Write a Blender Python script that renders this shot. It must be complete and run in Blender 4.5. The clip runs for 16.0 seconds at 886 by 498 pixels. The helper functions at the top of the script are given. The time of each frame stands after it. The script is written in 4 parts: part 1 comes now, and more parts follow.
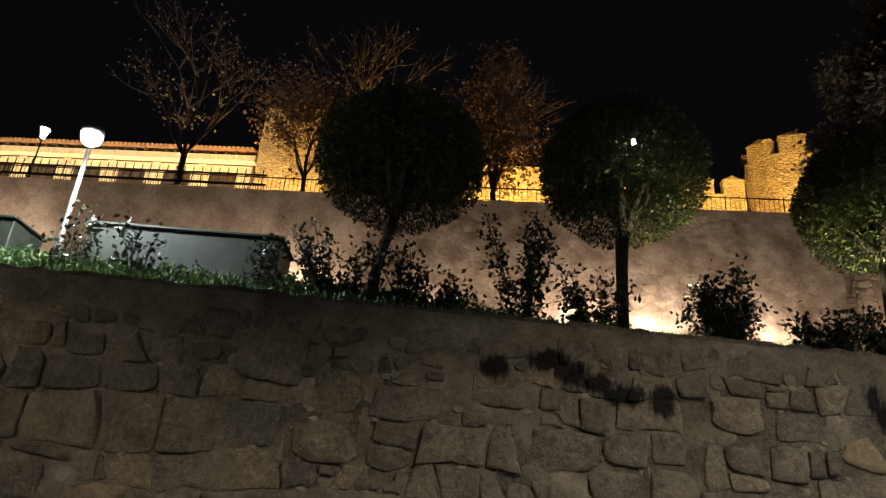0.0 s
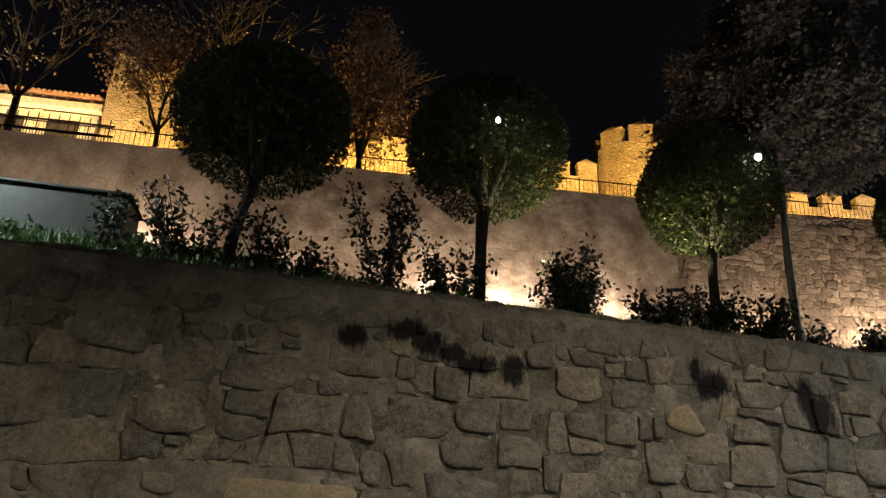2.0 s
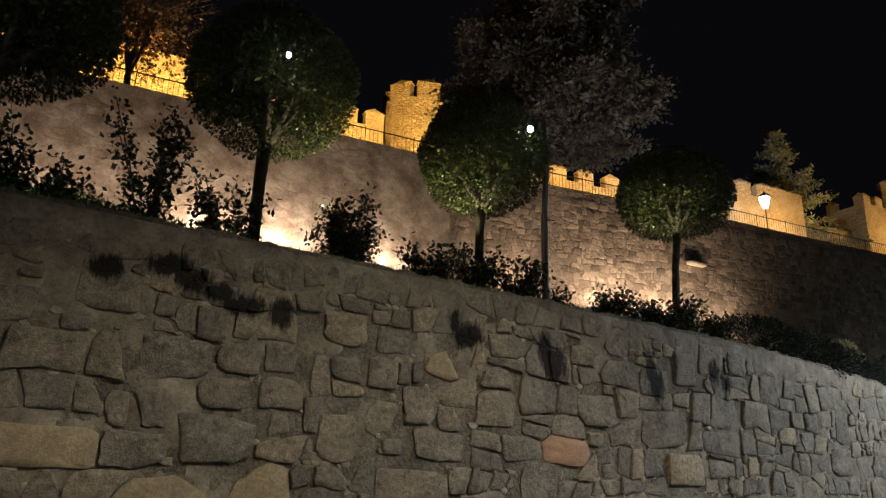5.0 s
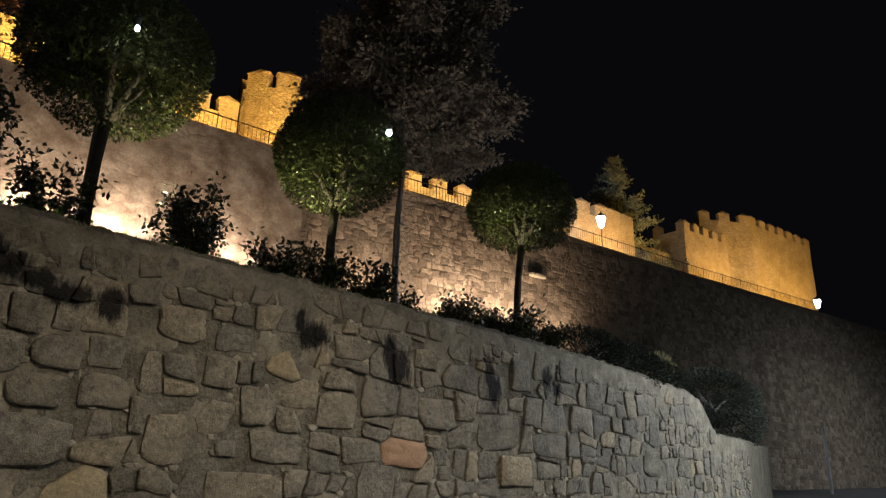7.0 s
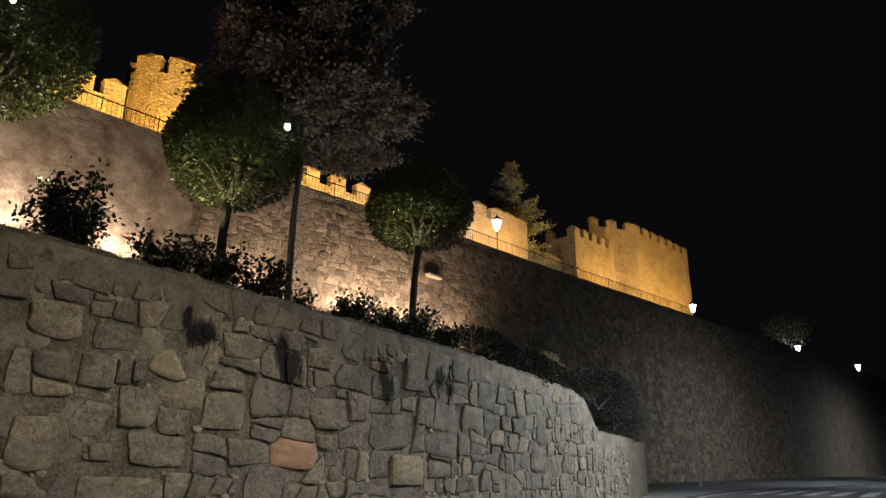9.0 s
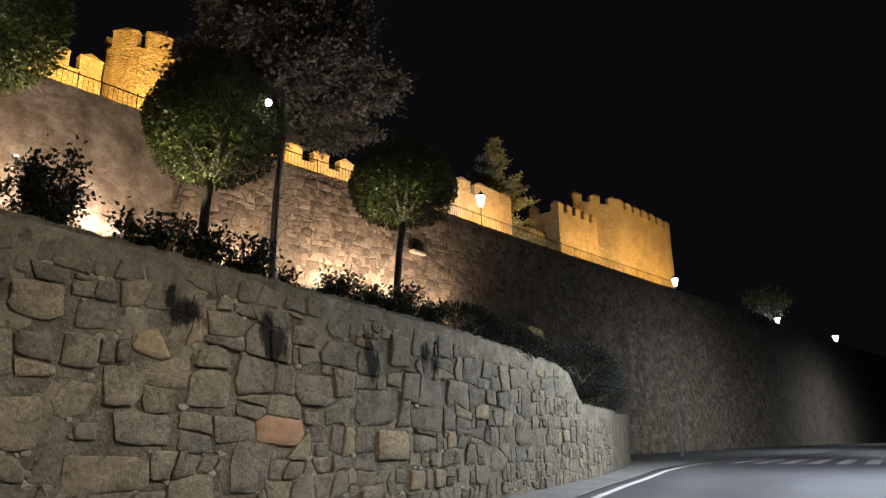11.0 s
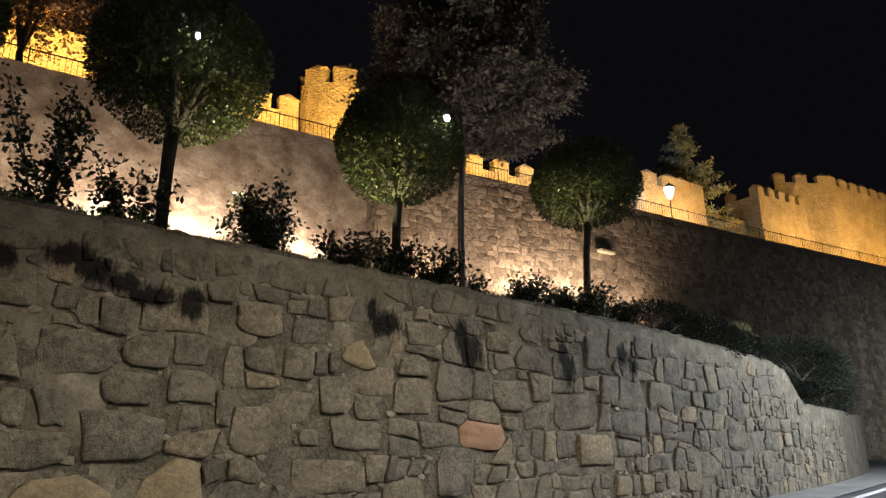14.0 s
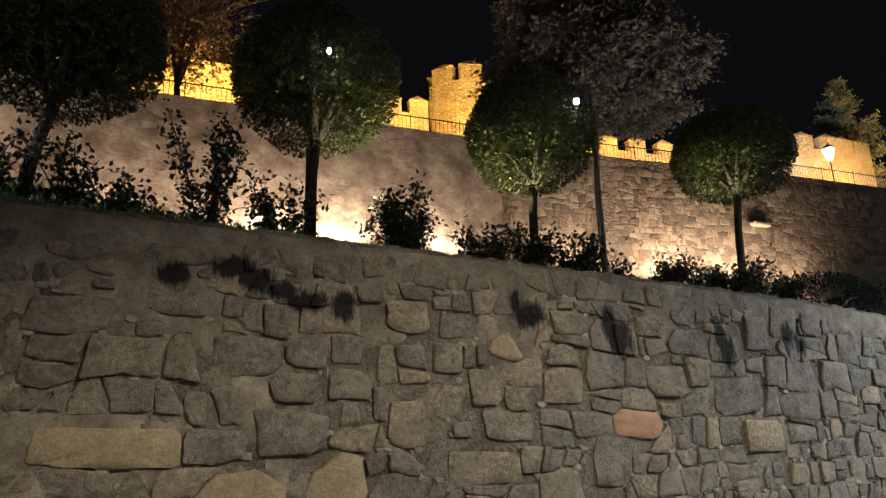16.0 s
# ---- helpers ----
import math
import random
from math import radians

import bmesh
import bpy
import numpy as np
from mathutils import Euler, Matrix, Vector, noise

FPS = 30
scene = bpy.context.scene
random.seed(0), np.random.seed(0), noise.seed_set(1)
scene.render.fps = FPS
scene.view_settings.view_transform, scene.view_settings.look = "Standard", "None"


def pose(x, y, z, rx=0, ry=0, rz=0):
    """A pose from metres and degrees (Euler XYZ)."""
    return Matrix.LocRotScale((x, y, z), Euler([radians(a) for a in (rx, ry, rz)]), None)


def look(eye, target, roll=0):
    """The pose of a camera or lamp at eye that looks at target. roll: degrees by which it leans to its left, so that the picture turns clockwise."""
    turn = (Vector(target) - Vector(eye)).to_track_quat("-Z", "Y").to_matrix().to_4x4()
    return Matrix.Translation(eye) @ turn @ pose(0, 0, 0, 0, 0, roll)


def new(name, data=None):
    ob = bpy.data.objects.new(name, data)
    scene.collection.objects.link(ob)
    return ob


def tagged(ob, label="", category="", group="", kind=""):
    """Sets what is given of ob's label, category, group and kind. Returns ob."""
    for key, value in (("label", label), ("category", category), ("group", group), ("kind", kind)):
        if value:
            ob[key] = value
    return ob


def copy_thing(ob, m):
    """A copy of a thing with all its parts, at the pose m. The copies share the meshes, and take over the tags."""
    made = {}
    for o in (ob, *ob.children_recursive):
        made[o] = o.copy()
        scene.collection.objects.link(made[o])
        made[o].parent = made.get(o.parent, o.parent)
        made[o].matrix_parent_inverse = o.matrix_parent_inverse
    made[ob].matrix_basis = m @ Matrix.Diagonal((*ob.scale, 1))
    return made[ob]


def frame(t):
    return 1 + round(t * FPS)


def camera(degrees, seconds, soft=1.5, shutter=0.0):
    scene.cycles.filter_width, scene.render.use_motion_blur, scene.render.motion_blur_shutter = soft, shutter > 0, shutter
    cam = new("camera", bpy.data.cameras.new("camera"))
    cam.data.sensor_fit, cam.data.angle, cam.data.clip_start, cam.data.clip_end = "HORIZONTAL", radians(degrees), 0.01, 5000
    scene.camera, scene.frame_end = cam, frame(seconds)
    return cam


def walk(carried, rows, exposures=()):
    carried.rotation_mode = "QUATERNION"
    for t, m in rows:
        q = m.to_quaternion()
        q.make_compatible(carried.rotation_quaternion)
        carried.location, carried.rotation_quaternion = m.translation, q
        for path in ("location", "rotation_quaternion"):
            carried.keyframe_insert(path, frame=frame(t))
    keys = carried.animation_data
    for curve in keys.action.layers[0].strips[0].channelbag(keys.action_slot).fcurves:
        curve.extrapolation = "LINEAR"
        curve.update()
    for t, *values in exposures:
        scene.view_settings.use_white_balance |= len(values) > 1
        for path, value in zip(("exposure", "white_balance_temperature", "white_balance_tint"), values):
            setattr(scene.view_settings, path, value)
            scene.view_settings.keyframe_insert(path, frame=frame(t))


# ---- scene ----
cam = camera(64.9, 16.0, soft=1.3)
EYE = (0.0, 0.0, 1.6)
# seconds, and the camera's turn as rx, ry, rz in degrees; the camera turns where it stands
ROWS = [
    (0.0, 112.784, -4.360, -1.829),
    (0.5, 112.845, -4.358, -4.778),
    (1.0, 112.940, -4.163, -8.549),
    (1.5, 112.585, -3.350, -10.899),
    (2.0, 110.976, -2.445, -13.191),
    (2.5, 110.406, -2.668, -15.316),
    (3.0, 110.203, -2.486, -18.232),
    (3.5, 109.267, -2.408, -22.301),
    (4.0, 106.949, -2.175, -23.621),
    (4.5, 107.150, -3.597, -28.807),
    (5.0, 107.158, -1.474, -32.009),
    (7.5, 107.999, -1.265, -47.199),
    (8.0, 108.208, -0.472, -49.087),
    (8.5, 108.137, -0.434, -51.330),
    (9.0, 107.705, -0.247, -53.212),
    (11.5, 105.193, 0.471, -53.990),
    (12.0, 104.370, 0.610, -51.200),
    (12.5, 105.058, 1.048, -47.023),
    (13.0, 105.663, 0.892, -43.688),
    (13.5, 105.888, 0.824, -41.186),
    (14.0, 106.246, 0.569, -38.503),
    (14.5, 106.430, 0.348, -35.586),
    (15.0, 106.443, 0.840, -31.839),
    (15.5, 106.107, 1.252, -28.755),
    (16.0, 105.806, 1.671, -26.370),
]
EXPOSURES = [(0.0, -0.5), (2.0, -0.42), (3.5, -0.42), (5.0, -0.45), (7.5, -0.35), (9.0, -0.3), (11.5, 0.0), (14.0, 0.0), (16.0, 0.1)]
walk(cam, [(t, pose(*EYE, rx, ry, rz)) for t, rx, ry, rz in ROWS], EXPOSURES)

# ---- world and light ----
world = bpy.data.worlds.new("night_sky")
scene.world = world
world.use_nodes = True
world.node_tree.nodes["Background"].inputs[0].default_value = (0.12, 0.12, 0.15, 1)
world.node_tree.nodes["Background"].inputs[1].default_value = 0.026

WARM = (1.0, 0.76, 0.57)
AMBER = (1.0, 0.56, 0.13)
COOL = (0.80, 0.89, 1.0)


def lamp(name, kind, where, watts, colour, radius=0.1, target=None, cone=150, blend=0.6):
    data = bpy.data.lights.new(name, kind)
    data.energy, data.color, data.shadow_soft_size = watts, colour, radius
    if kind == "SPOT":
        data.spot_size, data.spot_blend = radians(cone), blend
    ob = new(name, data)
    ob.matrix_world = look(where, target) if target else Matrix.Translation(where)
    return ob


# ---- the plan ----
WALL_X = [-60, -25, 0, 13.5, 27.4, 41, 55, 79, 120, 200]
WALL_Y = [38.4, 35.6, 33.8, 32.6, 31.3, 29.0, 27.4, 24.0, 18.2, 6.5]
TOP = 18.6


def big_y(x):
    """The face of the high retaining wall."""
    return float(np.interp(x, WALL_X, WALL_Y))


def low_y(x):
    """The face of the low rubble wall by the road."""
    return 8.6 + (0.006 * (x - 6) ** 2 if x > 6 else 0.0)


def low_top(x):
    return float(np.interp(x, [-12, -6, -2, 2, 6.5, 10, 14, 19.4, 20.6, 22, 30, 45, 60], [4.6, 4.48, 4.4, 4.31, 4.22, 4.16, 4.1, 3.95, 3.8, 2.9, 2.9, 3.4, 4.0]))


def road_z(x):
    return float(np.interp(x, [-50, 6, 14, 20, 30, 58, 70, 100, 200], [0, 0.08, 0.3, 0.42, 0.5, 0.5, 0.55, 0.95, 1.4]))


def edge_y(x):
    """The edge line of the road, which swings out along the low wall and back round the bend."""
    return float(np.interp(x, [-60, 0, 8, 14, 23, 30, 38, 46, 54, 62, 74, 90, 110, 140, 200], [6.3, 6.3, 6.4, 6.85, 8.6, 10.1, 11.4, 12.1, 12.3, 12.0, 11.2, 9.7, 7.6, 4.0, -5.0]))


def bed_z(x, y):
    """The planted bank between the two walls."""
    a = low_y(x) + 0.5
    k = min(1, max(0, (y - a) / (big_y(x) - a)))
    foot = float(np.interp(x, [-60, 10, 30, 38, 44, 52, 60], [9.5, 9.5, 8.6, 7.5, 5.5, 4.6, 4.2]))
    near = low_top(x) - 0.03
    mound = float(np.interp(x, [-12, -1, 2.5], [0.34, 0.30, 0.0])) * min(1.3, max(0, y - a))
    return near + (foot - near) * k ** 0.9 + mound * (1 - k)


# ---- materials ----
def material(name, colour, rough=0.8, metal=0.0):
    m = bpy.data.materials.new(name)
    m.use_nodes = True
    b = m.node_tree.nodes["Principled BSDF"]
    b.inputs["Base Color"].default_value = (*colour, 1)
    b.inputs["Roughness"].default_value = rough
    b.inputs["Metallic"].default_value = metal
    return m


def graph(m):
    t = m.node_tree

    def node(kind, **sets):
        n = t.nodes.new(kind)
        for key, value in sets.items():
            n.inputs[key].default_value = value
        return n

    def link(a, out, b, into):
        t.links.new(a.outputs[out], b.inputs[into])
    return t, node, link, t.nodes["Principled BSDF"]


def ramp(node, stops):
    r = node("ShaderNodeValToRGB")
    e = r.color_ramp.elements
    while len(e) < len(stops):
        e.new(0.5)
    for el, (p, c) in zip(e, stops):
        el.position, el.color = p, (*c, 1)
    return r


def surface(name, stops, scale, rough=0.85, fine=6.0, bump=0.3, dist=0.02, metal=0.0, vary=0.0, per="object", tex_object=True, spread=0.35):
    """Colour from coarse noise through a ramp, finer grain over it, and a relief; vary: value shift per object or island."""
    m = material(name, stops[0][1], rough, metal)
    t, node, link, b = graph(m)
    co = node("ShaderNodeTexCoord")
    src = "Object" if tex_object else "Generated"
    n1 = node("ShaderNodeTexNoise", Scale=scale, Detail=6.0, Roughness=0.6)
    n2 = node("ShaderNodeTexNoise", Scale=scale * fine, Detail=5.0, Roughness=0.7)
    geo = node("ShaderNodeNewGeometry")
    for n in (n1, n2):
        link(geo, "Position", n, "Vector")
    r = ramp(node, stops)
    link(n1, "Fac", r, "Fac")
    grain = node("ShaderNodeMapRange")
    for key, value in (("From Min", 0.25), ("From Max", 0.75), ("To Min", 1 - spread), ("To Max", 1 + spread)):
        grain.inputs[key].default_value = value
    link(n2, "Fac", grain, "Value")
    mul = node("ShaderNodeMix")
    mul.data_type, mul.blend_type = "RGBA", "MULTIPLY"
    mul.inputs["Factor"].default_value = 1.0
    t.links.new(r.outputs["Color"], mul.inputs[6])
    t.links.new(grain.outputs["Result"], mul.inputs[7])
    out = mul.outputs[2]
    if vary:
        hsv = node("ShaderNodeHueSaturation")
        mr = node("ShaderNodeMapRange")
        mr.inputs["To Min"].default_value, mr.inputs["To Max"].default_value = 1 - vary, 1 + vary
        if per == "object":
            link(node("ShaderNodeObjectInfo"), "Random", mr, "Value")
        else:
            link(geo, "Random Per Island", mr, "Value")
        t.links.new(out, hsv.inputs["Color"])
        link(mr, "Result", hsv, "Value")
        out = hsv.outputs["Color"]
    t.links.new(out, b.inputs["Base Color"])
    if bump:
        bp = node("ShaderNodeBump", Strength=bump, Distance=dist)
        link(n2, "Fac", bp, "Height")
        link(bp, "Normal", b, "Normal")
    return m


def glow(name, colour, strength):
    m = material(name, colour)
    b = m.node_tree.nodes["Principled BSDF"]
    b.inputs["Emission Color"].default_value = (*colour, 1)
    b.inputs["Emission Strength"].default_value = strength
    return m


def leaf_material(name, dark, light, rough=0.35):
    m = material(name, dark, rough)
    t, node, link, b = graph(m)
    geo = node("ShaderNodeNewGeometry")
    r = ramp(node, [(0.0, dark), (0.75, light), (1.0, tuple(min(1, c * 1.5) for c in light))])
    link(geo, "Random Per Island", r, "Fac")
    link(r, "Color", b, "Base Color")
    tr = node("ShaderNodeBsdfTranslucent")
    link(r, "Color", tr, "Color")
    mix = node("ShaderNodeMixShader", Fac=0.12)
    link(b, "BSDF", mix, 1)
    link(tr, "BSDF", mix, 2)
    t.links.new(mix.outputs[0], t.nodes["Material Output"].inputs["Surface"])
    return m


# dark growth under the cap of the low wall: x, z, half width, half height
STAINS = [(0.76, 3.65, 0.15, 0.12), (1.42, 3.8, 0.24, 0.12), (1.74, 3.66, 0.22, 0.13), (2.05, 3.54, 0.22, 0.11), (2.35, 3.43, 0.25, 0.12), (2.88, 3.42, 0.16, 0.17), (5.5, 3.6, 0.1, 0.16), (5.74, 3.45, 0.24, 0.17), (7.22, 3.4, 0.13, 0.22), (7.42, 3.16, 0.2, 0.26), (9.72, 3.3, 0.12, 0.26), (9.85, 3.04, 0.18, 0.26), (11.6, 3.42, 0.18, 0.2), (11.95, 3.25, 0.16, 0.2)]


def add_stains(m):
    """Ragged black growth with a shape of its own, over whatever colour the material has."""
    t, node, link, b = graph(m)
    geo = node("ShaderNodeNewGeometry")
    ragged = node("ShaderNodeTexNoise", Scale=4.6, Detail=6.0, Roughness=0.7)
    squeeze = node("ShaderNodeMapping")
    squeeze.inputs["Scale"].default_value = (2.1, 1.0, 0.6)
    link(geo, "Position", squeeze, "Vector")
    link(squeeze, "Vector", ragged, "Vector")
    last = None
    for x, z, w, h in STAINS:
        sub = node("ShaderNodeVectorMath")
        sub.operation = "SUBTRACT"
        sub.inputs[1].default_value = (x, 0, z)
        link(geo, "Position", sub, 0)
        mul = node("ShaderNodeVectorMath")
        mul.operation = "MULTIPLY"
        mul.inputs[1].default_value = (1 / w, 0, 1 / h)
        link(sub, "Vector", mul, 0)
        length = node("ShaderNodeVectorMath")
        length.operation = "LENGTH"
        link(mul, "Vector", length, 0)
        if last is None:
            last = length.outputs["Value"]
        else:
            low = node("ShaderNodeMath")
            low.operation = "MINIMUM"
            t.links.new(last, low.inputs[0])
            link(length, "Value", low, 1)
            last = low.outputs[0]
    add = node("ShaderNodeMath")
    add.operation = "MULTIPLY_ADD"
    link(ragged, "Fac", add, 0)
    add.inputs[1].default_value = 3.0
    t.links.new(last, add.inputs[2])
    fade = node("ShaderNodeMapRange")
    for key, value in (("From Min", 2.3), ("From Max", 2.95), ("To Min", 0.95), ("To Max", 0.0)):
        fade.inputs[key].default_value = value
    link(add, "Value", fade, "Value")
    mix = node("ShaderNodeMix")
    mix.data_type = "RGBA"
    old = b.inputs["Base Color"].links[0].from_socket
    link(fade, "Result", mix, 0)
    t.links.new(old, mix.inputs[6])
    mix.inputs[7].default_value = (0.007, 0.006, 0.006, 1)
    b.inputs["Specular IOR Level"].default_value = 0.2
    t.links.new(mix.outputs[2], b.inputs["Base Color"])
    return m


def rubble_material(name, per):
    """Granite rubble: a tint for each stone, blotches, speckle and a broken relief."""
    m = material(name, (0.25, 0.23, 0.2), 0.88)
    t, node, link, b = graph(m)
    geo = node("ShaderNodeNewGeometry")
    tint = ramp(node, [(0.0, (0.135, 0.12, 0.092)), (0.25, (0.155, 0.142, 0.115)), (0.5, (0.182, 0.162, 0.124)), (0.75, (0.205, 0.18, 0.132)), (0.93, (0.245, 0.208, 0.145)), (1.0, (0.28, 0.225, 0.145))])
    if per == "object":
        link(node("ShaderNodeObjectInfo"), "Random", tint, "Fac")
    else:
        link(geo, "Random Per Island", tint, "Fac")
    out = tint.outputs["Color"]
    noises = []
    for scale, lo, hi in ((2.6, 0.55, 1.4), (14, 0.5, 1.45), (60, 0.55, 1.45)):
        n = node("ShaderNodeTexNoise", Scale=scale, Detail=6.0, Roughness=0.68)
        link(geo, "Position", n, "Vector")
        mr = node("ShaderNodeMapRange")
        for key, value in (("From Min", 0.28), ("From Max", 0.72), ("To Min", lo), ("To Max", hi)):
            mr.inputs[key].default_value = value
        link(n, "Fac", mr, "Value")
        mul = node("ShaderNodeMix")
        mul.data_type, mul.blend_type = "RGBA", "MULTIPLY"
        mul.inputs["Factor"].default_value = 1.0
        t.links.new(out, mul.inputs[6])
        link(mr, "Result", mul, 7)
        out = mul.outputs[2]
        noises.append(n)
    smear = node("ShaderNodeTexNoise", Scale=1.4, Detail=8.0, Roughness=0.72)
    link(geo, "Position", smear, "Vector")
    amount = node("ShaderNodeMapRange")
    for key, value in (("From Min", 0.5), ("From Max", 0.62), ("To Min", 0.0), ("To Max", 0.75)):
        amount.inputs[key].default_value = value
    link(smear, "Fac", amount, "Value")
    lime = node("ShaderNodeMix")
    lime.data_type = "RGBA"
    link(amount, "Result", lime, 0)
    t.links.new(out, lime.inputs[6])
    lime.inputs[7].default_value = (0.23, 0.2, 0.15, 1)
    t.links.new(lime.outputs[2], b.inputs["Base Color"])
    first_bump = node("ShaderNodeBump", Strength=0.9, Distance=0.045)
    link(noises[1], "Fac", first_bump, "Height")
    second = node("ShaderNodeBump", Strength=0.8, Distance=0.014)
    link(noises[2], "Fac", second, "Height")
    link(first_bump, "Normal", second, "Normal")
    link(second, "Normal", b, "Normal")
    return add_stains(m)


STONE = rubble_material("rubble_stone", "object")
PINNING = add_stains(surface("pale_pinning_stone", [(0.3, (0.16, 0.145, 0.11)), (0.55, (0.25, 0.225, 0.17)), (0.75, (0.36, 0.33, 0.26))], 3.0, 0.9, 9, 0.5, 0.02, vary=0.35, per="island"))
STONES = rubble_material("rubble_stone_joined", "island")
YELLOWSTONE = add_stains(surface("ochre_stone", [(0.3, (0.2, 0.165, 0.105)), (0.6, (0.29, 0.235, 0.145)), (0.8, (0.36, 0.295, 0.19))], 3.5, 0.9, 7, 0.6, 0.03))
RUSTSTONE = surface("rust_stone", [(0.3, (0.28, 0.17, 0.10)), (0.6, (0.36, 0.22, 0.13)), (0.8, (0.40, 0.27, 0.17))], 4, 0.9, 12, 0.6, 0.02)
MORTAR = add_stains(surface("lime_mortar", [(0.3, (0.105, 0.092, 0.066)), (0.45, (0.165, 0.145, 0.108)), (0.58, (0.22, 0.196, 0.148)), (0.74, (0.34, 0.31, 0.245))], 2.4, 0.95, 9, 0.7, 0.03, spread=0.35))
CAPMORTAR = add_stains(surface("cap_mortar", [(0.3, (0.09, 0.08, 0.06)), (0.5, (0.14, 0.125, 0.093)), (0.7, (0.21, 0.188, 0.145))], 2.0, 0.95, 9, 1.0, 0.06, spread=0.5))
WALLSTONE = surface("retaining_wall_stone", [(0.3, (0.26, 0.20, 0.14)), (0.6, (0.38, 0.30, 0.22)), (0.8, (0.45, 0.37, 0.28))], 0.8, 0.9, 8, 0.8, 0.06, vary=0.42, per="island")
WALLSTONE_ONE = surface("retaining_wall_stone_single", [(0.3, (0.26, 0.20, 0.14)), (0.6, (0.38, 0.30, 0.22)), (0.8, (0.45, 0.37, 0.28))], 0.8, 0.9, 8, 0.8, 0.06, vary=0.42)


def masonry(name, stops, scale, cell, depth, show, rough=0.9, seed_tone=0.25, squash=1.5, joint_tone=0.6, soft=0.10):
    """Weathered masonry: stones of size 1/cell under worn plaster; show: how far their joints come through."""
    m = surface(name, stops, scale, rough, 11, 0.5, depth * 0.6)
    t, node, link, b = graph(m)
    geo = node("ShaderNodeNewGeometry")
    mp = node("ShaderNodeMapping")
    mp.inputs["Scale"].default_value = (1, 1, squash)
    link(geo, "Position", mp, "Vector")
    warp = node("ShaderNodeTexNoise", Scale=cell * 1.3, Detail=3.0)
    link(geo, "Position", warp, "Vector")
    mixv = node("ShaderNodeVectorMath")
    mixv.operation = "MULTIPLY_ADD"
    link(warp, "Color", mixv, 0)
    mixv.inputs[1].default_value = (0.5 / cell,) * 3
    link(mp, "Vector", mixv, 2)
    edge = node("ShaderNodeTexVoronoi", Scale=cell)
    edge.feature = "DISTANCE_TO_EDGE"
    body = node("ShaderNodeTexVoronoi", Scale=cell)
    for v in (edge, body):
        link(mixv, "Vector", v, "Vector")
    joint = node("ShaderNodeMapRange")
    for key, value in (("From Min", 0.0), ("From Max", soft), ("To Min", 0.0), ("To Max", 1.0)):
        joint.inputs[key].default_value = value
    link(edge, "Distance", joint, "Value")
    worn = node("ShaderNodeTexNoise", Scale=0.28, Detail=5.0, Roughness=0.65)
    link(geo, "Position", worn, "Vector")
    bare = node("ShaderNodeMapRange")
    for key, value in (("From Min", 0.42), ("From Max", 0.6), ("To Min", show * 0.3), ("To Max", show)):
        bare.inputs[key].default_value = value
    link(worn, "Fac", bare, "Value")
    tone = node("ShaderNodeMapRange")
    tone.inputs["To Min"].default_value, tone.inputs["To Max"].default_value = 1 - seed_tone, 1 + seed_tone
    link(body, "Color", tone, "Value")
    dark = node("ShaderNodeMath")
    dark.operation = "MULTIPLY"
    link(tone, "Result", dark, 0)
    jr = node("ShaderNodeMapRange")
    jr.inputs["To Min"].default_value = joint_tone
    link(joint, "Result", jr, "Value")
    link(jr, "Result", dark, 1)
    mul = node("ShaderNodeMix")
    mul.data_type, mul.blend_type = "RGBA", "MULTIPLY"
    link(bare, "Result", mul, 0)
    t.links.new(b.inputs["Base Color"].links[0].from_socket, mul.inputs[6])
    link(dark, "Value", mul, 7)
    t.links.new(mul.outputs[2], b.inputs["Base Color"])
    hgt = node("ShaderNodeMath")
    hgt.operation = "MULTIPLY"
    link(joint, "Result", hgt, 0)
    link(bare, "Result", hgt, 1)
    bp = node("ShaderNodeBump", Strength=0.9, Distance=depth)
    link(hgt, "Value", bp, "Height")
    t.links.new(b.inputs["Normal"].links[0].from_socket, bp.inputs["Normal"])
    link(bp, "Normal", b, "Normal")
    return m


PLASTER = masonry("smooth_lime_plaster", [(0.34, (0.24, 0.19, 0.145)), (0.5, (0.36, 0.29, 0.225)), (0.64, (0.47, 0.4, 0.325))], 0.6, 1.4, 0.012, 0.3, squash=1.9, joint_tone=0.85, seed_tone=0.12)
RENDER = masonry("patched_lime_plaster", [(0.34, (0.20, 0.15, 0.11)), (0.5, (0.35, 0.28, 0.215)), (0.64, (0.49, 0.42, 0.34))], 0.9, 1.4, 0.014, 0.95, squash=1.9, joint_tone=0.84, seed_tone=0.36, soft=0.24)
CASTLE = masonry("castle_masonry", [(0.3, (0.36, 0.28, 0.18)), (0.6, (0.48, 0.39, 0.27)), (0.8, (0.55, 0.46, 0.33))], 0.7, 2.9, 0.12, 1.0, squash=1.9, joint_tone=0.72, soft=0.16)
FARSTONE = masonry("far_rubble", [(0.3, (0.24, 0.19, 0.14)), (0.6, (0.36, 0.29, 0.22)), (0.8, (0.42, 0.35, 0.27))], 0.8, 1.7, 0.08, 1.0, squash=1.6, joint_tone=0.5, soft=0.14)
SOIL = surface("garden_soil", [(0.35, (0.05, 0.04, 0.03)), (0.65, (0.06, 0.08, 0.03))], 1.2, 0.95, 12, 0.8, 0.04)
ASPHALT = surface("asphalt", [(0.3, (0.06, 0.061, 0.068)), (0.7, (0.115, 0.117, 0.128))], 0.5, 0.4, 40, 0.5, 0.012)
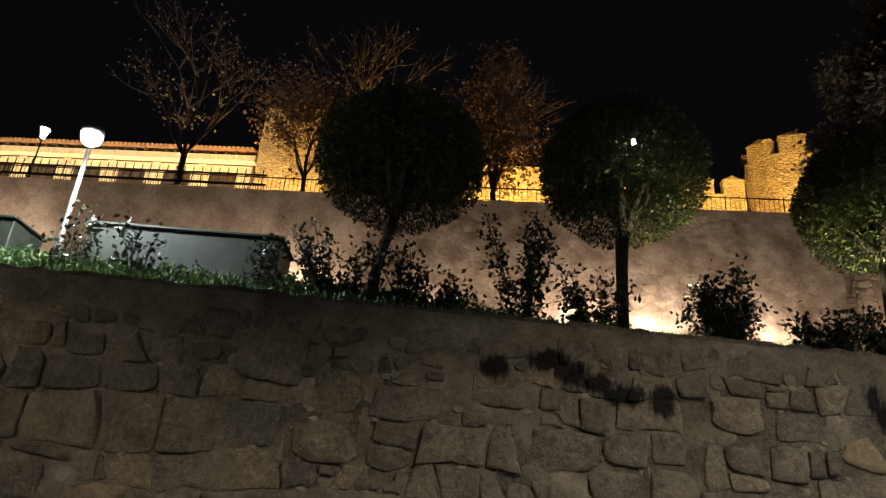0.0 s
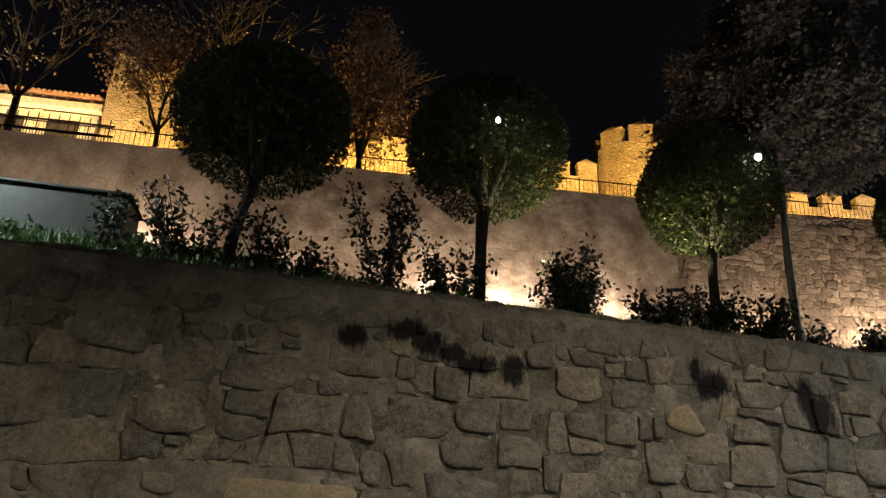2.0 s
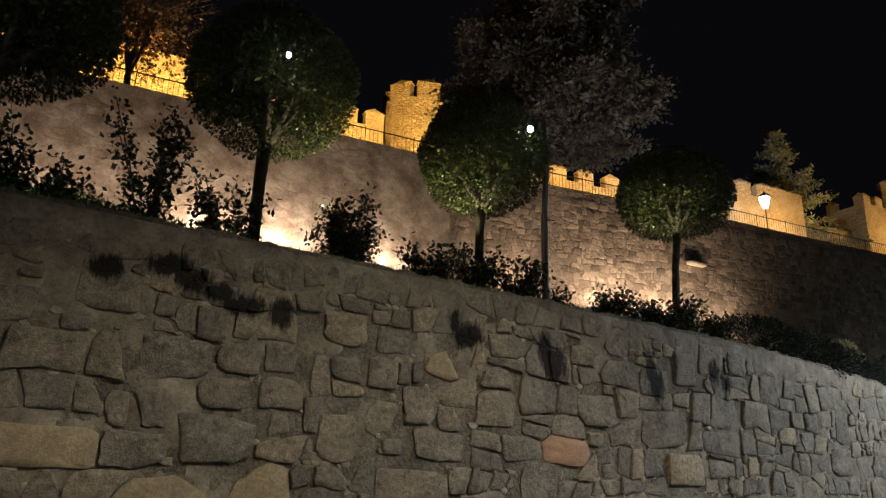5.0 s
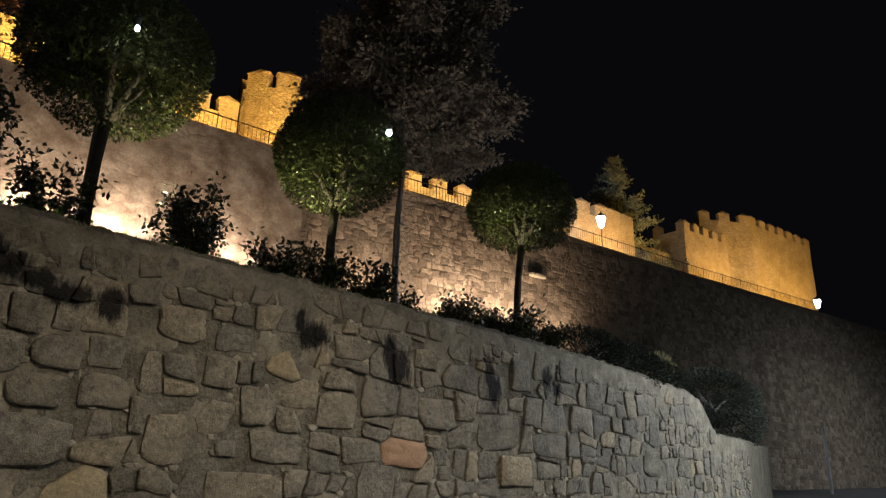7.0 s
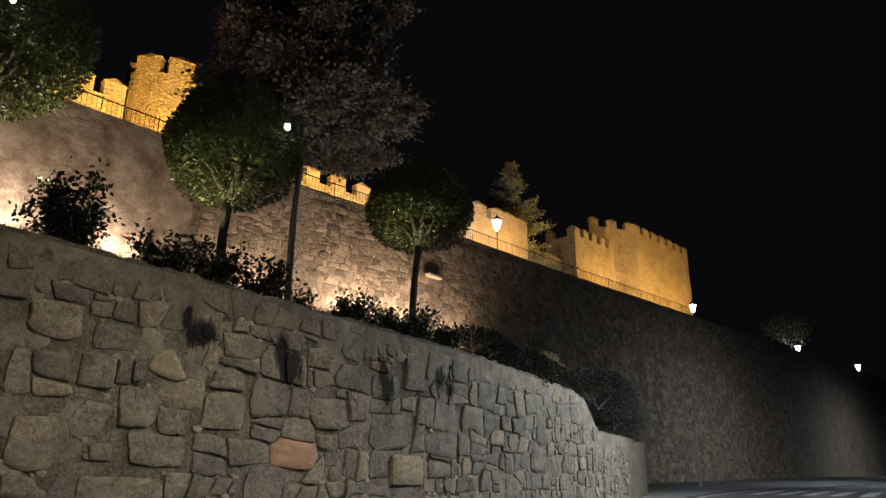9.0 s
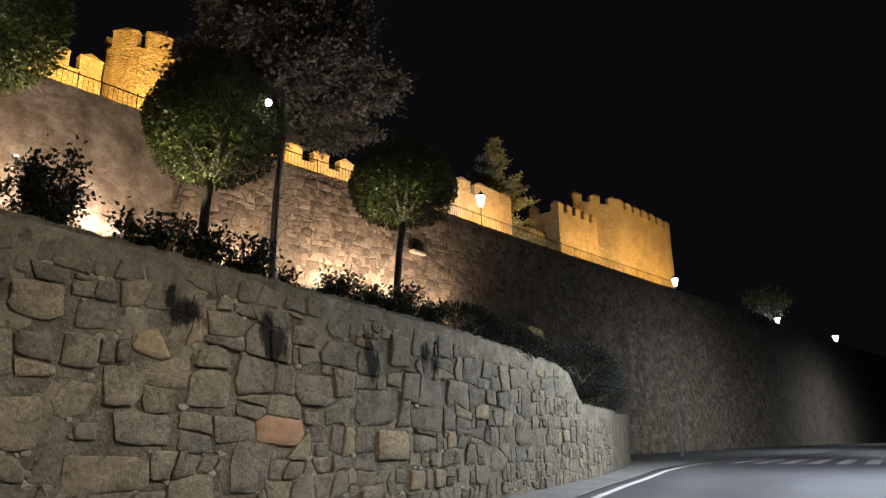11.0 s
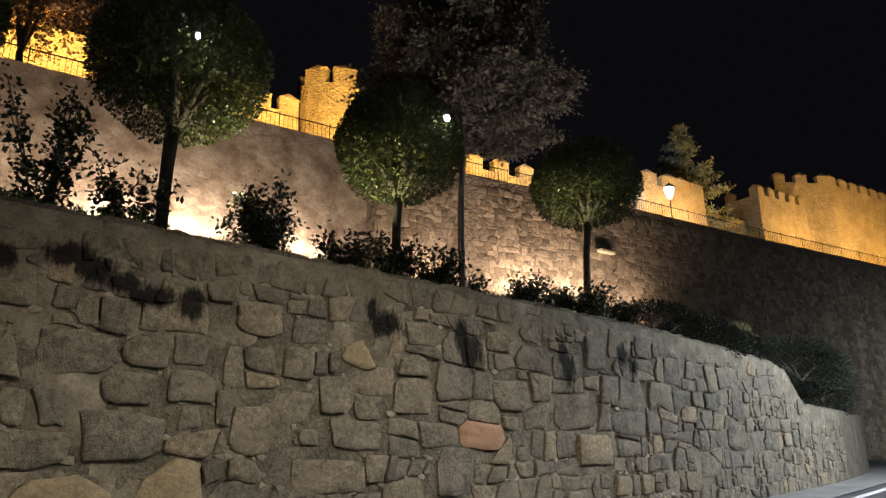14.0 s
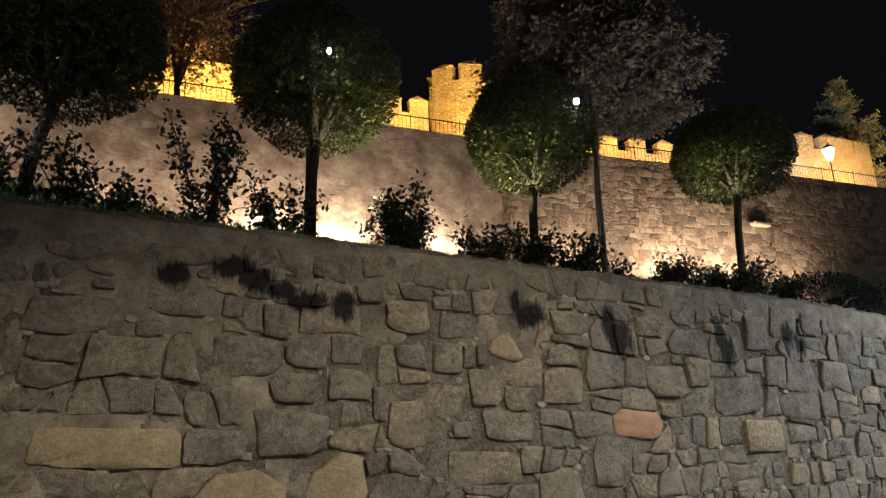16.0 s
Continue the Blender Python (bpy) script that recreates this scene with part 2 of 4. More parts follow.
PAVING = surface("gutter_concrete", [(0.3, (0.12, 0.12, 0.115)), (0.7, (0.22, 0.22, 0.21))], 1.0, 0.85, 20, 0.4, 0.01)
PAINT = surface("road_paint", [(0.3, (0.55, 0.55, 0.55)), (0.7, (0.75, 0.75, 0.75))], 3.0, 0.6, 10, 0.2, 0.005)
BARK = surface("bark", [(0.3, (0.05, 0.04, 0.03)), (0.7, (0.12, 0.10, 0.08))], 6, 0.9, 6, 0.9, 0.02)
IRON = surface("black_iron", [(0.3, (0.02, 0.02, 0.02)), (0.7, (0.05, 0.04, 0.035))], 5, 0.5, 6, 0.2, 0.003, metal=0.6)
STEEL = surface("grey_steel", [(0.3, (0.30, 0.30, 0.31)), (0.7, (0.42, 0.42, 0.43))], 4, 0.45, 8, 0.1, 0.002, metal=0.7)
POLEPAINT = surface("brown_pole_paint", [(0.3, (0.16, 0.14, 0.12)), (0.7, (0.24, 0.215, 0.185))], 4, 0.5, 8, 0.1, 0.002)
CREAM = surface("cream_plaster", [(0.3, (0.62, 0.52, 0.36)), (0.7, (0.74, 0.65, 0.48))], 0.5, 0.9, 10, 0.3, 0.02)
TILE = surface("clay_tile", [(0.3, (0.30, 0.16, 0.09)), (0.7, (0.42, 0.25, 0.14))], 1.2, 0.85, 10, 0.4, 0.02)
DARKWOOD = surface("dark_wood", [(0.3, (0.04, 0.03, 0.025)), (0.7, (0.08, 0.06, 0.05))], 3, 0.6, 8, 0.3, 0.005)
PANEL = surface("grey_green_sheet", [(0.3, (0.035, 0.042, 0.026)), (0.7, (0.065, 0.072, 0.045))], 0.7, 0.6, 10, 0.15, 0.01)
LAMPGLASS = glow("lit_lantern_glass", (0.92, 0.96, 1.0), 60)
LEAF_TOPIARY = leaf_material("topiary_leaves", (0.02, 0.027, 0.014), (0.095, 0.112, 0.034), 0.32)
LEAF_ROSE = leaf_material("rose_leaves", (0.018, 0.024, 0.012), (0.06, 0.065, 0.03))
LEAF_AUTUMN = leaf_material("autumn_leaves", (0.045, 0.028, 0.02), (0.15, 0.09, 0.05), 0.6)
LEAF_GREY = leaf_material("dusky_leaves", (0.10, 0.083, 0.066), (0.21, 0.175, 0.14), 0.7)
LEAF_CONIFER = leaf_material("conifer_needles", (0.10, 0.12, 0.08), (0.24, 0.26, 0.18), 0.6)
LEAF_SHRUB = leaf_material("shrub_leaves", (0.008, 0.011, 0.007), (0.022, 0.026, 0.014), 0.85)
LEAF_YELLOW = leaf_material("yellow_shrub_leaves", (0.14, 0.13, 0.06), (0.32, 0.29, 0.14), 0.6)
GRASS = leaf_material("grass_blades", (0.05, 0.10, 0.025), (0.12, 0.20, 0.05), 0.6)


# ---- building blocks ----
def mesh_of(name, verts, faces, mat, smooth=False):
    me = bpy.data.meshes.new(name)
    me.from_pydata([tuple(v) for v in verts], [], [tuple(q) for q in faces])
    me.materials.append(mat)
    if smooth:
        me.polygons.foreach_set("use_smooth", [True] * len(me.polygons))
    me.update()
    return me


def from_bm(name, bm, mat, smooth=False):
    me = bpy.data.meshes.new(name)
    bmesh.ops.recalc_face_normals(bm, faces=bm.faces)
    bm.to_mesh(me)
    bm.free()
    me.materials.append(mat)
    if smooth:
        me.polygons.foreach_set("use_smooth", [True] * len(me.polygons))
    return me


def put(name, me, parent=None, label="", at=None):
    ob = new(name, me)
    if parent is not None:
        ob.parent = parent
    if at is not None:
        ob.matrix_basis = at if isinstance(at, Matrix) else Matrix.Translation(at)
    return tagged(ob, label)


def thing(name, where, label, category, group="", turn=0.0):
    ob = new(name)
    ob.empty_display_size = 0.1
    ob.matrix_basis = pose(*where, 0, 0, turn)
    return tagged(ob, label, category, group)


def structure(name, me, label, at=None):
    ob = put(name, me, None, label, at)
    return tagged(ob, kind="structure")


def box(bm, x0, y0, z0, x1, y1, z1, bevel=0.0):
    vs = [bm.verts.new((x, y, z)) for z in (z0, z1) for x, y in ((x0, y0), (x1, y0), (x1, y1), (x0, y1))]
    fs = [bm.faces.new([vs[i] for i in q]) for q in ((3, 2, 1, 0), (4, 5, 6, 7), (0, 1, 5, 4), (1, 2, 6, 5), (2, 3, 7, 6), (3, 0, 4, 7))]
    if bevel:
        es = list({e for q in fs for e in q.edges})
        bmesh.ops.bevel(bm, geom=es, offset=bevel, segments=1, affect="EDGES")
    return vs


def box_mesh(name, mat, size, bevel=0.0, base=True):
    bm = bmesh.new()
    sx, sy, sz = size
    box(bm, -sx / 2, -sy / 2, 0 if base else -sz / 2, sx / 2, sy / 2, sz if base else sz / 2, bevel)
    return from_bm(name, bm, mat)


def tube(bm, path, radii, sides=8):
    """A tube through the points of path."""
    rings = []
    path = [Vector(p) for p in path]
    for i, p in enumerate(path):
        d = (path[min(i + 1, len(path) - 1)] - path[max(i - 1, 0)]).normalized()
        a = d.orthogonal().normalized() if abs(d.z) < 0.95 else Vector((1, 0, 0))
        a = (a - d * a.dot(d)).normalized()
        c = d.cross(a)
        r = radii[i] if isinstance(radii, (list, tuple)) else radii
        rings.append([bm.verts.new(p + r * (a * math.cos(k * math.tau / sides) + c * math.sin(k * math.tau / sides))) for k in range(sides)])
    for q, w in zip(rings, rings[1:]):
        for k in range(sides):
            bm.faces.new((q[k], q[(k + 1) % sides], w[(k + 1) % sides], w[k]))
    bm.faces.new(rings[0][::-1])
    bm.faces.new(rings[-1])


def lathe(bm, profile, sides=12):
    rings = [[bm.verts.new((r * math.cos(k * math.tau / sides), r * math.sin(k * math.tau / sides), z)) for k in range(sides)] for r, z in profile]
    for q, w in zip(rings, rings[1:]):
        for k in range(sides):
            bm.faces.new((q[k], q[(k + 1) % sides], w[(k + 1) % sides], w[k]))
    bm.faces.new(rings[0][::-1])
    bm.faces.new(rings[-1])


def leaves(name, centres, size, mat, seed, aspect=0.55, up=None, spread=0.4, out=None):
    """One mesh of many small folded leaves, one at each centre, turned at random or along out."""
    rng = np.random.default_rng(seed)
    c = np.asarray(centres, float)
    n = len(c)
    d = rng.normal(size=(n, 3))
    if out is not None:
        d = d * 0.7 + np.asarray(out) * 1.0
    if up is not None:
        d = d * spread + np.asarray(up)
    d /= np.linalg.norm(d, axis=1)[:, None]
    s = np.cross(d, rng.normal(size=(n, 3)))
    s /= np.linalg.norm(s, axis=1)[:, None]
    h = np.cross(d, s)
    L = (size * rng.uniform(0.6, 1.3, n))[:, None]
    w = L * aspect * 0.5
    v = np.stack([c, c + d * L * 0.45 + s * w + h * w * 0.3, c + d * L, c + d * L * 0.45 - s * w + h * w * 0.3], 1).reshape(-1, 3)
    me = bpy.data.meshes.new(name)
    me.vertices.add(4 * n)
    me.vertices.foreach_set("co", v.ravel())
    quad = (np.arange(n)[:, None] * 4 + np.array([[0, 1, 2, 0, 2, 3]])).ravel()
    me.loops.add(6 * n)
    me.loops.foreach_set("vertex_index", quad.astype(np.int32))
    me.polygons.add(2 * n)
    me.polygons.foreach_set("loop_start", np.arange(0, 6 * n, 3, dtype=np.int32))
    me.materials.append(mat)
    me.update(calc_edges=True)
    me.validate()
    return me


# ---- ground, road and banks ----
def sheet(name, xs, ys, z, mat, label, kind="structure"):
    """A sheet over a grid; ys may be a function of x."""
    verts, faces = [], []
    for x in xs:
        row = ys(x) if callable(ys) else ys
        for y in row:
            verts.append((x, y, z(x, y)))
    m = len(row)
    for i in range(len(xs) - 1):
        for j in range(m - 1):
            a = i * m + j
            faces.append((a, a + m, a + m + 1, a + 1))
    return tagged(put(name, mesh_of(name, verts, faces, mat, True), None, label), kind=kind)


ground_x = [-2000, -600, -200, -80, -40, -20, 0, 6, 9, 12, 16, 20, 30, 40, 60, 100, 200, 600, 2000]
sheet("ground", ground_x, [-2000, -500, -100, -30, -8, 2, 8, 20, 60, 200, 800, 2000], lambda x, y: road_z(x) - 0.06, SOIL, "dark bare ground under the night sky")
rx = [-40 + 2.0 * i for i in range(106)]
sheet("road", rx, lambda x: [edge_y(x) - 13.4 + 0.7 * k for k in range(20)] + [edge_y(x) + 0.5], lambda x, y: road_z(x), ASPHALT, "dark asphalt road lit by street lamps")
sheet("pavement", rx, lambda x: [edge_y(x) + 0.45, edge_y(x) + 0.6, low_y(x) + 0.15 if x < 60 else max(big_y(x) + 0.2, edge_y(x) + 1.5)], lambda x, y: road_z(x) + (0.03 if y < edge_y(x) + 0.5 else 0.06), PAVING, "pale concrete gutter along the stone wall")
sheet("road_line", rx, lambda x: [edge_y(x) - 0.11, edge_y(x) + 0.11], lambda x, y: road_z(x) + 0.012, PAINT, "white painted edge line on the road")
bx = [-40 + 1.5 * i for i in range(68)]
sheet("planted_bank", bx, lambda x: [low_y(x) + 0.35 + (big_y(x) + 0.3 - low_y(x) - 0.35) * k / 14 for k in range(15)], lambda x, y: bed_z(x, y), SOIL, "planted earth bank between the two walls")
px = [-60 + 4.0 * i for i in range(60)]
sheet("promenade", px, lambda x: [big_y(x) + 0.1, big_y(x) + 6, big_y(x) + 30], lambda x, y: TOP - 0.1, PAVING, "pale paved promenade along the castle wall")

# low rubble wall: core behind the stones, and its mortar cap
def wall_strip(name, xs, face, lo, hi, thick, mat, label):
    verts, faces = [], []
    for x in xs:
        y = face(x)
        for yy, zz in ((y, lo(x)), (y, hi(x)), (y + thick, hi(x)), (y + thick, lo(x))):
            verts.append((x, yy, zz))
    for i in range(len(xs) - 1):
        a = 4 * i
        for k in range(4):
            faces.append((a + k, a + 4 + k, a + 4 + (k + 1) % 4, a + (k + 1) % 4))
    n = len(verts)
    faces += [(3, 2, 1, 0), (n - 4, n - 3, n - 2, n - 1)]
    me = mesh_of(name, verts, faces, mat)
    return structure(name, me, label)


low_x = [-16 + 0.5 * i for i in range(154)]
low_wall = wall_strip("wall_road", low_x, low_y, lambda x: road_z(x) - 0.3, lambda x: low_top(x) - 0.05, 0.5, CAPMORTAR, "low retaining wall of grey rubble stone with wide mortar joints")
big_x = [-60 + 2.0 * i for i in range(120)]
wall_strip("wall_terrace_plain", [x for x in big_x if x < -4] + [-4.0], lambda x: big_y(x) - 0.25, lambda x: 0.0, lambda x: TOP, 1.2, PLASTER, "high smooth plastered retaining wall lit from below")
high_wall = wall_strip("wall_terrace", [x for x in big_x if -4 <= x < 19] + [19.9], lambda x: big_y(x) - 0.25, lambda x: 0.0, lambda x: TOP, 1.2, RENDER, "high plastered retaining wall lit from below")
rubble_wall = wall_strip("wall_bank", [19.9] + [x for x in big_x if x > 20], big_y, lambda x: road_z(x) - 0.5, lambda x: TOP, 1.2, FARSTONE, "high rubble retaining wall above the road bend")


# ---- castle ----
def merlon_mesh(w, d, h, cap):
    bm = bmesh.new()
    box(bm, -w / 2, -d / 2, 0, w / 2, d / 2, h)
    e = 0.06
    vs = [bm.verts.new(p) for p in ((-w / 2 - e, -d / 2 - e, h), (w / 2 + e, -d / 2 - e, h), (w / 2 + e, d / 2 + e, h), (-w / 2 - e, d / 2 + e, h), (0, -d * 0.15, h + cap), (0, d * 0.15, h + cap))]
    for q in ((0, 1, 4), (1, 2, 5, 4), (2, 3, 5), (3, 0, 4, 5), (3, 2, 1, 0)):
        bm.faces.new([vs[i] for i in q])
    return from_bm("merlon", bm, CASTLE)


def castle_block(name, corners, z1, label, category, merlon=(1.2, 1.7), gap=0.9, sides=None, z0=17.0, taper=0.0, cap=0.5, single=False):
    """A closed masonry block over the ground plan corners (anticlockwise from above), with merlons along the given sides."""
    cx = sum(c[0] for c in corners) / len(corners)
    cy = sum(c[1] for c in corners) / len(corners)
    top = thing(name, (cx, cy, z0), label, category, "castle walls")
    bm = bmesh.new()
    n = len(corners)
    lo = [bm.verts.new(((x - cx) * (1 + taper), (y - cy) * (1 + taper), 0)) for x, y in corners]
    hi = [bm.verts.new((x - cx, y - cy, z1 - z0)) for x, y in corners]
    for i in range(n):
        bm.faces.new((lo[i], lo[(i + 1) % n], hi[(i + 1) % n], hi[i]))
    bm.faces.new(hi)
    bm.faces.new(lo[::-1])
    bmesh.ops.subdivide_edges(bm, edges=bm.edges[:], cuts=5, use_grid_fill=True)
    rng = random.Random(name)
    for v in bm.verts:
        if 0.1 < v.co.z < z1 - z0 - 0.1:
            v.co += Vector((rng.uniform(-1, 1), rng.uniform(-1, 1), 0)) * 0.05
    put("wall", from_bm("wall", bm, CASTLE), top)
    mw, mh = merlon
    shared = merlon_mesh(mw, 0.6, mh, cap)
    for i in sides if sides is not None else range(n):
        a, b = Vector(corners[i]), Vector(corners[(i + 1) % n])
        run = (b - a).length
        count = max(2, round((run + gap) / (mw + gap)))
        if single:
            count = 1
        step = (run - mw) / max(1, count - 1)
        d = (b - a).normalized()
        inward = Vector((-d.y, d.x)) * 0.31
        for k in range(count):
            p = (a + b) / 2 + inward if single else a + d * (mw / 2 + step * k) + inward
            put("merlon", shared, top, at=pose(p.x - cx, p.y - cy, z1 - z0 - 0.02, 0, 0, math.degrees(math.atan2(d.y, d.x))) @ Matrix.Diagonal((1, 1, rng.uniform(0.94, 1.05), 1)))
    return top


def strip(x0, x1, off, deep=2.0):
    """Ground plan of a stretch of wall that runs along the promenade."""
    return [(x0, big_y(x0) + off), (x1, big_y(x1) + off), (x1, big_y(x1) + off + deep), (x0, big_y(x0) + off + deep)]


castle_block("castle_wall", strip(-8, 16.5, 9), 26.0, "amber-lit castle wall behind an autumn tree", "castle wall", sides=[])
castle_block("castle_wall", strip(16.5, 19.9, 9), 24.5, "amber-lit castle wall with pointed merlons beside a tower", "castle wall", merlon=(1.4, 1.1), gap=0.8, sides=[0])
castle_block("castle_tower", [(20.9, 42.8), (22.2, 41.0), (24.5, 40.2), (25.6, 44.5), (22.0, 46.0)], 27.9, "amber-lit castle tower with tall pointed merlons", "castle tower", merlon=(1.7, 1.35), sides=[0, 1, 4], taper=0.01, cap=0.45, single=True)
castle_block("castle_wall", strip(26.3, 51, 9), 23.7, "amber-lit castle wall with pointed merlons", "castle wall", merlon=(1.5, 1.0), gap=1.1, sides=[0])
castle_block("castle_tower", [(50.6, 37.5), (52.2, 35.6), (56.5, 34.6), (60.6, 34.4), (61.2, 40), (52, 42)], 25.4, "amber-lit castle tower behind a lantern", "castle tower", merlon=(1.9, 1.2), gap=1.3, sides=[0, 1, 2, 3])
castle_block("castle_wall", [(72.8, 34.8), (81.5, 33.7), (81.8, 38), (73.2, 39)], 28.8, "amber-lit castle wall stepping up to a square tower", "castle wall", merlon=(1.1, 0.9), gap=1.0, sides=[0, 3])
castle_block("castle_wall", [(66.5, 37.5), (72.7, 36.5), (72.9, 39.5), (66.7, 40.5)], 26.0, "low amber-lit castle wall behind a conifer", "castle wall", sides=[])
castle_block("castle_tower", [(80.6, 36.5), (86.6, 32.6), (102.0, 30.6), (103.5, 40), (84, 42)], 32.6, "large square amber-lit castle tower with a row of merlons", "castle tower", merlon=(1.5, 1.0), gap=1.0, sides=[0, 1])
castle_block("castle_tower", [(-13.0, 41.5), (-8.2, 41.2), (-7.8, 46), (-13.3, 46)], 27.6, "ruined rubble tower half hidden by an autumn tree", "castle tower", merlon=(1.5, 1.0), gap=0.9, sides=[0, 3], taper=0.03, cap=0.12)


def long_house():
    """The long low house with a tiled roof, pilasters and dark windows."""
    top = thing("long_house", (-30.5, 44.0, 17.0), "long cream-plastered house with a clay tile roof behind the promenade", "house", turn=-4.6)
    bm = bmesh.new()
    box(bm, -22, 0, 0, 17, 7, 7.4)
    put("wall", from_bm("wall", bm, CREAM), top)
    bm = bmesh.new()
    vs = [bm.verts.new(p) for p in ((-22.5, -0.9, 8.15), (17.3, -0.9, 8.15), (17.3, 5, 10.0), (-22.5, 5, 10.0), (-22.5, -0.9, 8.27), (17.3, -0.9, 8.27), (17.3, 5, 10.12), (-22.5, 5, 10.12))]
    for q in ((3, 2, 1, 0), (4, 5, 6, 7), (0, 1, 5, 4), (1, 2, 6, 5), (2, 3, 7, 6), (3, 0, 4, 7)):
        bm.faces.new([vs[i] for i in q])
    roof = put("roof", from_bm("roof", bm, TILE), top)
    bm = bmesh.new()
    tube(bm, [(0, -1.0, 8.27), (0, 5, 10.14)], 0.12, 6)
    ridge = from_bm("roof_tile", bm, TILE)
    for k in range(124):
        put("roof_tile", ridge, roof, at=(-22.3 + 0.32 * k, 0, 0))
    cornice = box_mesh("cornice", CREAM, (39.6, 0.6, 0.45))
    put("cornice", cornice, top, at=(-2.5, -0.3, 7.5))
    bracket = box_mesh("bracket", DARKWOOD, (0.14, 0.7, 0.16), 0.02)
    for k in range(54):
        put("bracket", bracket, top, at=(-21.5 + 0.72 * k, -0.4, 7.98))
    pil = box_mesh("pilaster", CREAM, (0.5, 0.16, 7.4))
    leaf = box_mesh("window_leaf", DARKWOOD, (0.78, 0.08, 2.0), 0.015)
    frame_mesh = box_mesh("window_frame", DARKWOOD, (1.9, 0.1, 2.2))
    for k in range(12):
        x = -20.7 + 3.25 * k
        put("pilaster", pil, top, at=(x - 1.6, -0.081, 0))
        w = put("window", frame_mesh, top, at=(x, -0.03, 4.6))
        for s in (-0.42, 0.42):
            put("window_leaf", leaf, w, at=(s, -0.06, 0.08))
    return top


long_house()


# ---- railing along the promenade ----
def railing():
    top = thing("railing", (0, 0, 0), "black iron railing on the edge of the high wall", "railing", "railings of the promenade")
    rail = box_mesh("rail", IRON, (3.0, 0.05, 0.05))
    put("rail", rail, top, at=(1.5, 0, 1.0))
    put("rail", rail, top, at=(1.5, 0, 0.12))
    bm = bmesh.new()
    tube(bm, [(0, 0, 0), (0, 0, 1.16)], 0.03, 6)
    post = from_bm("post", bm, IRON)
    put("post", post, top)
    bm = bmesh.new()
    tube(bm, [(0, 0, 0.12), (0, 0, 1.0)], 0.014, 5)
    bar = from_bm("bar", bm, IRON)
    bm = bmesh.new()
    tube(bm, [(0, 0, 0.12), (0, 0, 1.2)], [0.017, 0.012], 5)
    spike = from_bm("spike", bm, IRON)
    for k in range(1, 12):
        if k % 3:
            put("bar", bar, top, at=(0.25 * k, 0, 0))
        else:
            put("spike", spike, top, at=(0.25 * k, 0, 0))
    return top


def along(x):
    """Place and turn of a fitting on the high wall's edge at x."""
    d = big_y(x + 1.5) - big_y(x - 1.5)
    return math.degrees(math.atan2(d, 3.0))


first = railing()
for k in range(37):
    x = -30 + 2.985 * k
    m = pose(x, big_y(x) + 0.28, TOP, 0, 0, along(x + 1.5))
    if k == 0:
        first.matrix_basis = m
    else:
        copy_thing(first, m)



def low_grille():
    """The left stretch of railing: a heavy lower rail over short, close bars."""
    top = thing("railing_grille", (0, 0, 0), "heavy black lower rail over short close iron bars", "railing", "grilles under the railing")
    put("rail", box_mesh("rail", IRON, (2.985, 0.10, 0.11)), top, at=(1.5, 0, 0.36))
    put("rail", box_mesh("rail", IRON, (2.985, 0.08, 0.05)), top, at=(1.5, 0, 0.0))
    bm = bmesh.new()
    tube(bm, [(0, 0, 0.04), (0, 0, 0.37)], 0.022, 5)
    bar = from_bm("bar", bm, IRON)
    for k in range(20):
        put("bar", bar, top, at=(0.075 + 0.15 * k, 0, 0))
    bm = bmesh.new()
    tube(bm, [(0, 0, 0.4), (0, 0, 1.35), (0, 0, 1.42)], [0.035, 0.03, 0.005], 6)
    spike = from_bm("spike", bm, IRON)
    for k in range(6):
        put("spike", spike, top, at=(0.25 + 0.5 * k, 0, 0))
    put("rail", box_mesh("rail", IRON, (2.985, 0.08, 0.08)), top, at=(1.5, 0, 0.97))
    return top


first_grille = low_grille()
for k in range(7):
    x = -31 + 2.985 * k
    m = pose(x, big_y(x) + 0.02, TOP, 0, 0, along(x + 1.5))
    if k == 0:
        first_grille.matrix_basis = m
    else:
        copy_thing(first_grille, m)


# ---- lamps ----
def lantern(where, label, post_h=2.1, watts=250, size=1.0):
    top = thing("lantern", where, label, "street lamp", "promenade lanterns")
    bm = bmesh.new()
    lathe(bm, [(0.14, 0), (0.14, 0.2), (0.07, 0.3), (0.05, 0.5), (0.04, post_h), (0.09, post_h + 0.03), (0.03, post_h + 0.08)], 10)
    put("post", from_bm("post", bm, IRON, True), top)
    bm = bmesh.new()
    z = post_h + 0.08
    lathe(bm, [(0.10 * size, z), (0.24 * size, z + 0.5 * size), (0.2 * size, z + 0.52 * size)], 6)
    put("glass", from_bm("glass", bm, LAMPGLASS), top, "glowing white lantern glass")
    bm = bmesh.new()
    lathe(bm, [(0.29 * size, z + 0.53 * size), (0.2 * size, z + 0.66 * size), (0.05 * size, z + 0.74 * size), (0.02, z + 0.85 * size)], 6)
    put("cap", from_bm("cap", bm, IRON), top)
    bar_bm = bmesh.new()
    tube(bar_bm, [(0.105 * size, 0, z), (0.25 * size, 0, z + 0.52 * size)], 0.012, 4)
    bar = from_bm("bar", bar_bm, IRON)
    for k in range(6):
        put("bar", bar, top, at=pose(0, 0, 0, 0, 0, 60 * k))
    lamp("lantern_light", "POINT", (where[0], where[1] + 0.6, where[2] + z + 0.3), watts, COOL, 0.15)
    return top


